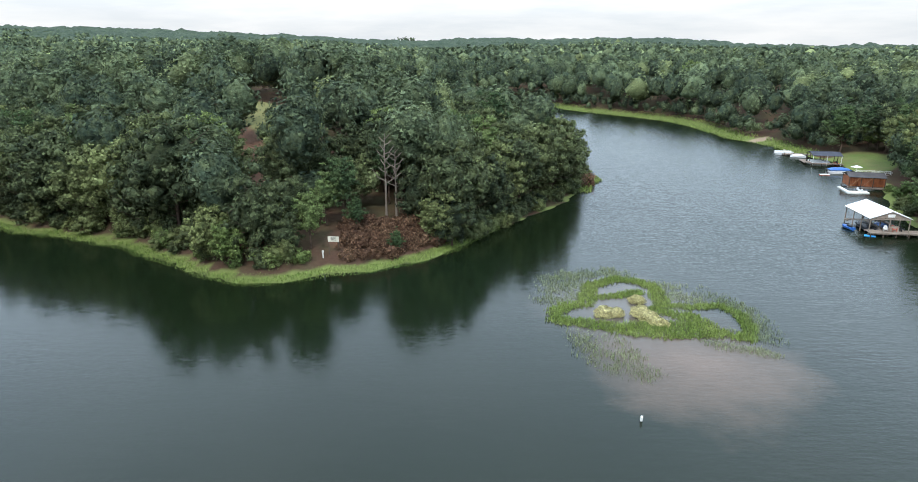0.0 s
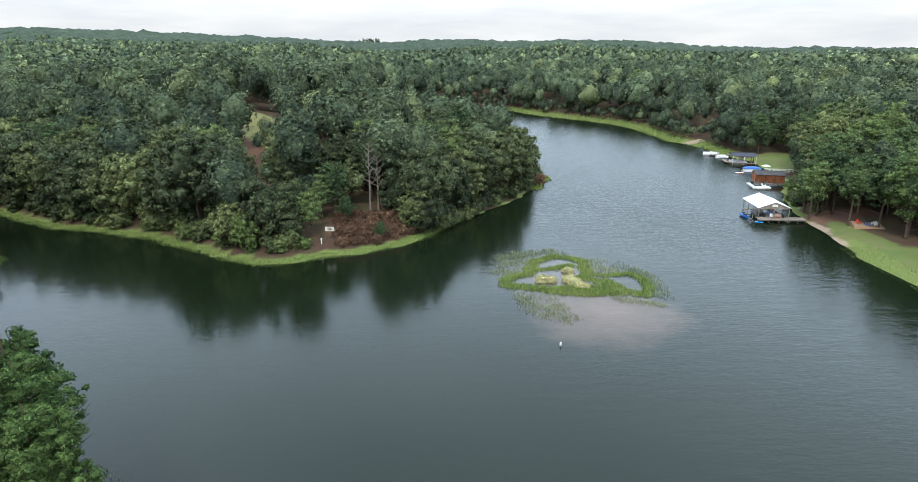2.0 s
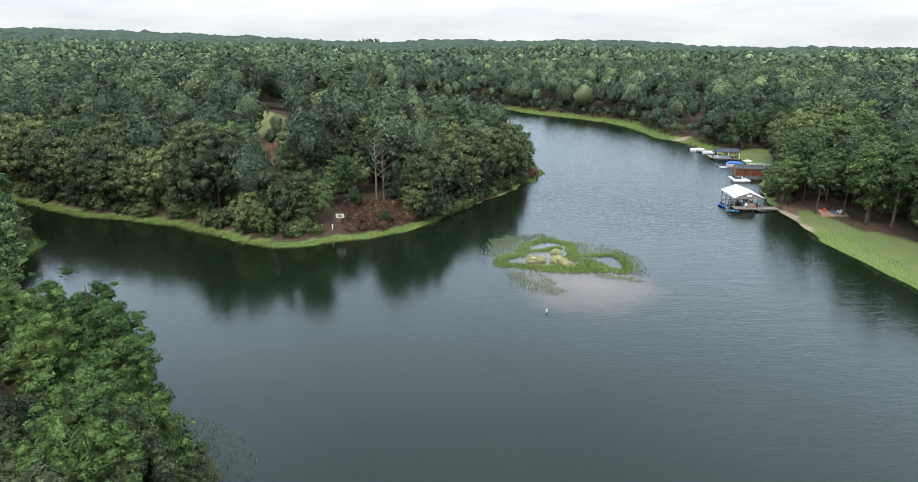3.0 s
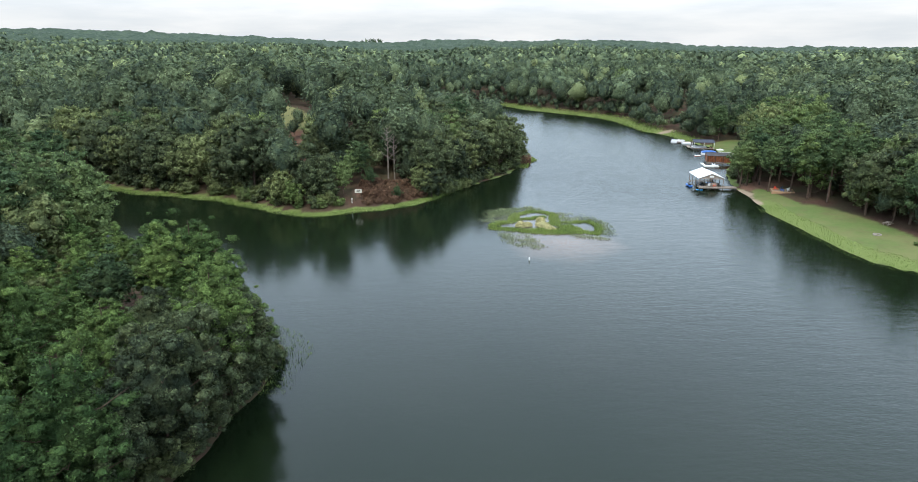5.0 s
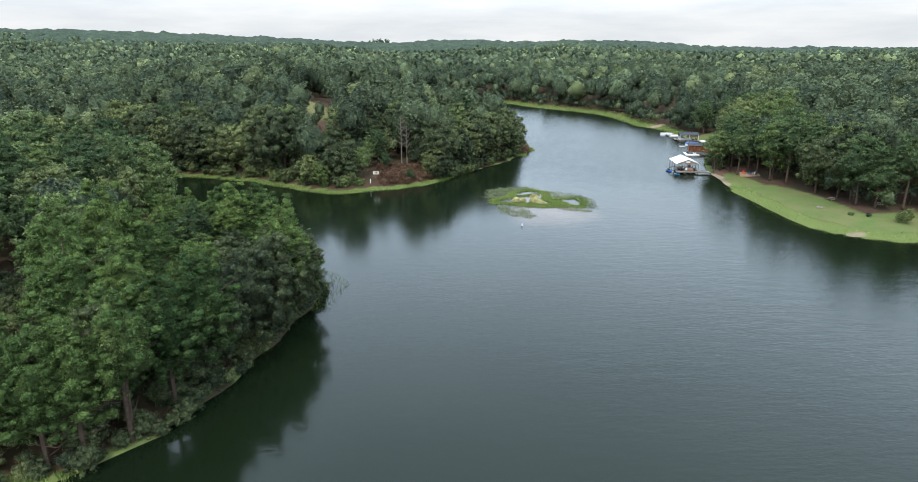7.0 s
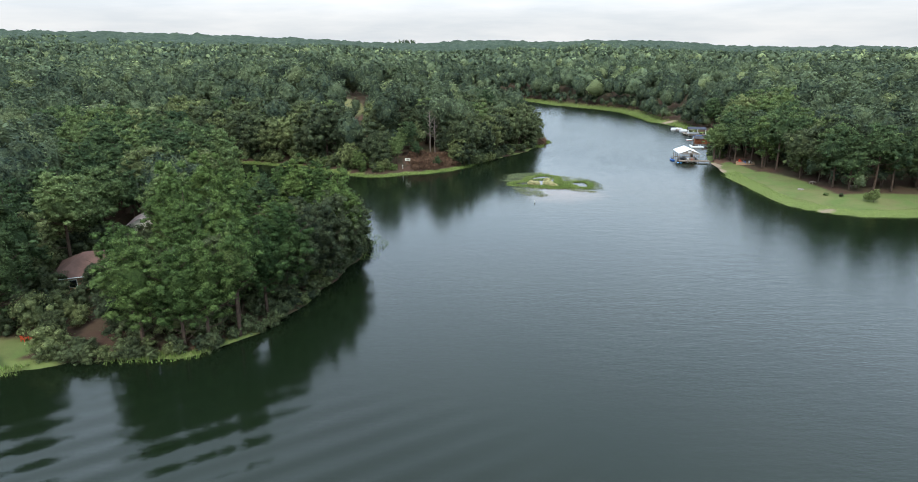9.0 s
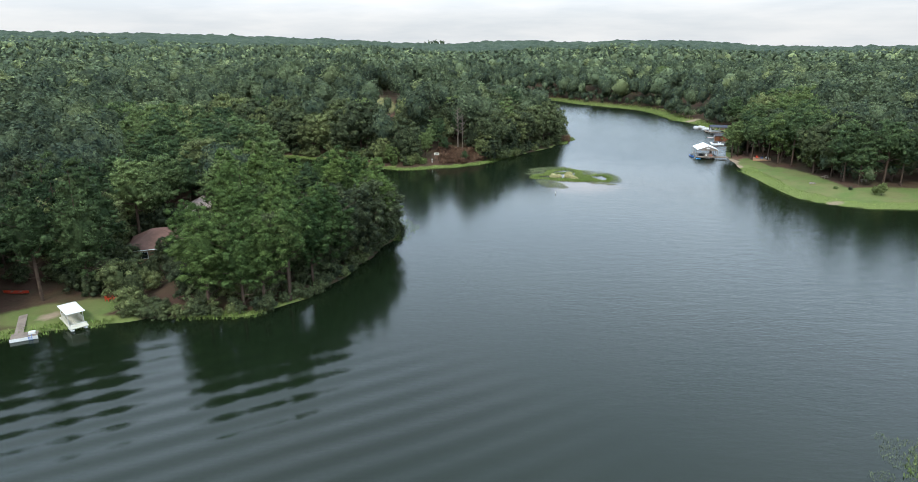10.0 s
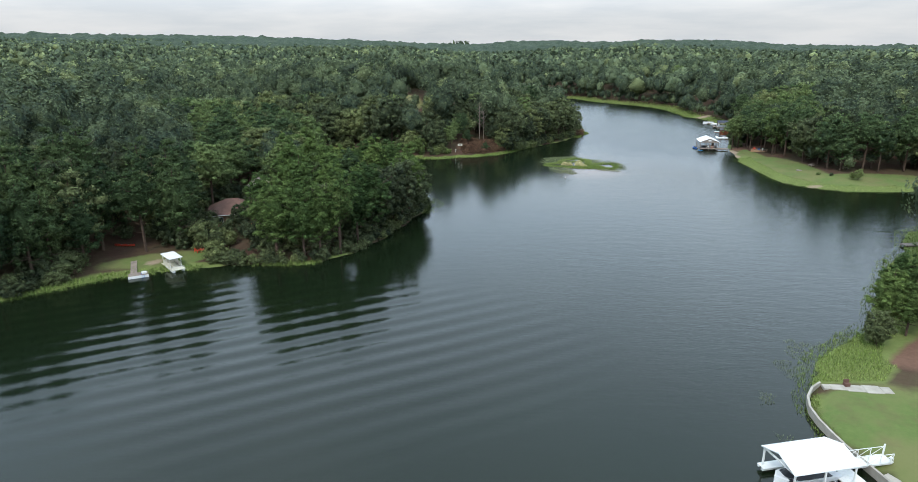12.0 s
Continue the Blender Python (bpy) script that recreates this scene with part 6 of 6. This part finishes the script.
def band(x0, x1, y0, y1, step, lo, hi, thin=1.0):
    """Points of a shore strip between lo and hi metres inland, in ragged patches."""
    x, y = scatter(rs, x0, x1, y0, y1, step, lambda x, y: np.ones(x.shape, bool))
    d = inland(x, y)
    ok = (d > lo + 0.9 * (value_noise(x, y, 3.1, 61) - 0.5)) & (d < hi + 1.6 * (value_noise(x, y, 5.0, 62) - 0.5)) & (rs.rand(len(x)) < thin)
    return x[ok], y[ok]


def level_of(x, y):
    return np.maximum(terrain(x, y), -0.12)


x, y = band(-130, 8, 84, 158, 0.34, -0.9, 2.4)
ok = in_sight(x, y, 5)
x, y = x[ok], y[ok]
blades("shore_grass", x, y, level_of(x, y), 0.18 + 0.26 * rs.rand(len(x)), 0.22, GRASS, "bright green marsh grass fringing the headland", 71, 3)
x, y = band(78, 125, 33, 92, 0.5, -1.3, 5.2)
blades("shore_grass", x, y, level_of(x, y), 0.14 + 0.24 * rs.rand(len(x)), 0.3, GRASS, "yellow-green marsh grass along the east lawn", 72, 3, slim=0.8)
x, y = band(40, 118, 204, 404, 0.95, -1.5, 7.5)
ok = np.hypot(x - 111.5, y - 239) > 4
x, y = x[ok], y[ok]
blades("shore_grass", x, y, level_of(x, y), 0.45 + 0.5 * rs.rand(len(x)), 0.6, GRASS, "belt of marsh grass along the far shore", 73, 4)
x, y = band(-110, -37, -75, -34, 0.42, -1.0, 1.9, 0.75)
ok = (x < -59) | (x > -50)
blades("shore_plants", x[ok], y[ok], level_of(x[ok], y[ok]), 0.3 + 0.4 * rs.rand(int(ok.sum())), 0.3, GRASS, "leafy green waterside plants along the west bank", 74, 4)
x, y = band(44, 96, -66, 3, 0.5, -2.0, 3.6)
blades("shore_grass", x, y, level_of(x, y), 0.18 + 0.26 * rs.rand(len(x)), 0.35, GRASS, "tall yellow-green grass along the east cove", 75, 4, slim=0.75)
x, y = band(28, 50, -90, -62, 0.32, -1.7, 7.0)
ok = ((y > -77.5) & (patch("clay", x, y) < 0.4)) | (inland(x, y) < 0.7)
blades("shore_grass", x[ok], y[ok], level_of(x[ok], y[ok]), 0.16 + 0.3 * rs.rand(int(ok.sum())), 0.3, GRASS, "tall grass between the sea wall and the water", 76, 6, slim=0.55)
x, y = band(24, 46, -92, -60, 0.27, -5.4, -0.5, 0.85)
ok = value_noise(x, y, 2.9, 66) > 0.56
blades("reeds", x[ok], y[ok], np.full(int(ok.sum()), -0.1), 0.14 + 0.16 * rs.rand(int(ok.sum())), 0.3, REED, "clumps of reeds standing in the shallows by the sea wall", 77, 6, "reeds", 0.5)
x, y = band(-32, -12, 4, 30, 0.42, -3.2, 1.2, 0.8)
blades("reeds", x, y, level_of(x, y), 0.16 + 0.3 * rs.rand(len(x)), 0.3, GRASS, "grey-green reeds at the tip of the wooded point", 78, 5, "reeds", 0.5)
x, y = band(24, 42, 150, 178, 0.5, -3.5, 2.0, 0.8)
blades("reeds", x, y, level_of(x, y), 0.5 + 0.6 * rs.rand(len(x)), 0.35, GRASS, "reeds at the tip of the headland", 79, 4, "reeds")


# the reed bed in the lake: dense belts of grass round shallow pools
def along(x, y, pts, width):
    """1 on a bent line of the plan, falling to 0 at its half width."""
    best = np.full(x.shape, 1e9)
    for (ax, ay), (bx, by) in zip(pts, pts[1:]):
        t = np.clip(((x - ax) * (bx - ax) + (y - ay) * (by - ay)) / ((bx - ax) ** 2 + (by - ay) ** 2), 0, 1)
        best = np.minimum(best, np.hypot(x - ax - t * (bx - ax), y - ay - t * (by - ay)))
    return np.clip(1 - best / width, 0, 1)


x, y = scatter(rs, 8, 40, 55, 98, 0.22, lambda x, y: np.ones(x.shape, bool))
dense = np.maximum.reduce([along(x, y, [(12.4, 74.4), (15.5, 73.4), (18.7, 72.2), (21.5, 70.7), (24.8, 70.0), (28.6, 70.3), (32.2, 70.2), (34.3, 69.2)], 1.9), along(x, y, [(20, 71.6), (26, 71.8), (30.5, 72.6)], 2.6),
                           along(x, y, [(12.5, 76.8), (14.2, 78.8), (17.1, 79.6), (18.3, 83.1), (19.2, 86.6), (23.5, 89.6), (26.1, 88.6), (28.2, 86.2), (27.8, 82.5), (27.6, 79.0)], 1.7),
                           along(x, y, [(25.5, 77.5), (27.6, 79.2), (30.7, 78.5), (35.2, 79.0), (36.6, 76.0), (36.0, 71.7), (34.6, 69.2)], 1.3), along(x, y, [(26.8, 76.7), (29.5, 75.4), (30.8, 72.5)], 2.0), along(x, y, [(18.3, 82), (21.5, 82.2), (25.5, 84)], 1.3)])
ok = rs.rand(len(x)) < np.clip(dense * 2.2 * (0.6 + 0.8 * value_noise(x, y, 1.6, 81)) - 0.25, 0, 1)
blades("island_grass", x[ok], y[ok], np.full(int(ok.sum()), -0.1), 0.25 + 0.35 * rs.rand(int(ok.sum())), 0.24, GRASS, "bright green grass of a reed island in the lake", 82, 7, slim=0.55)
thin = np.maximum.reduce([along(x, y, [(12.6, 81.7), (14.2, 89), (17.8, 91.6), (22.5, 92.6), (24.4, 91.5)], 3.0), along(x, y, [(15.5, 82), (17, 88)], 3.0), along(x, y, [(29.6, 87), (33.2, 85.6), (35.3, 82.5), (37.4, 78.8), (37.6, 74), (37, 69)], 2.4),
                          along(x, y, [(30, 82.5), (33.5, 81)], 3.0), along(x, y, [(14.9, 69.6), (15.6, 65.6), (17.2, 62.2), (19.4, 60.6)], 2.9), along(x, y, [(18, 68.5), (19.5, 64)], 2.2), along(x, y, [(30, 67.4), (33.3, 66), (35.2, 64.6)], 1.6)])
ok = rs.rand(len(x)) < thin * 2.2 * value_noise(x, y, 1.8, 83)
blades("island_reeds", x[ok], y[ok], np.full(int(ok.sum()), -0.1), 0.22 + 0.3 * rs.rand(int(ok.sum())), 0.3, REED, "thin grey-green reeds standing in shallow water", 84, 4, "reeds", 0.4)
STRAWS = [tree_thing("oak", 131, 1.2, 1.5, -0.3, 14, 5000, 0.1, STRAW, "straw-yellow bush on the reed island", "island_shrub", "shrub", 6, 2)]
for x_, y_, k in ((18.9, 76.0, 1.05), (20.4, 76.0, 0.9), (24.3, 80.4, 0.85), (23.6, 76.0, 1.05), (24.2, 74.6, 1.0), (24.9, 73.4, 0.85), (25.6, 72.8, 0.65)):
    plant(STRAWS[0], x_, y_, k, x_ * 2.1, -0.08)
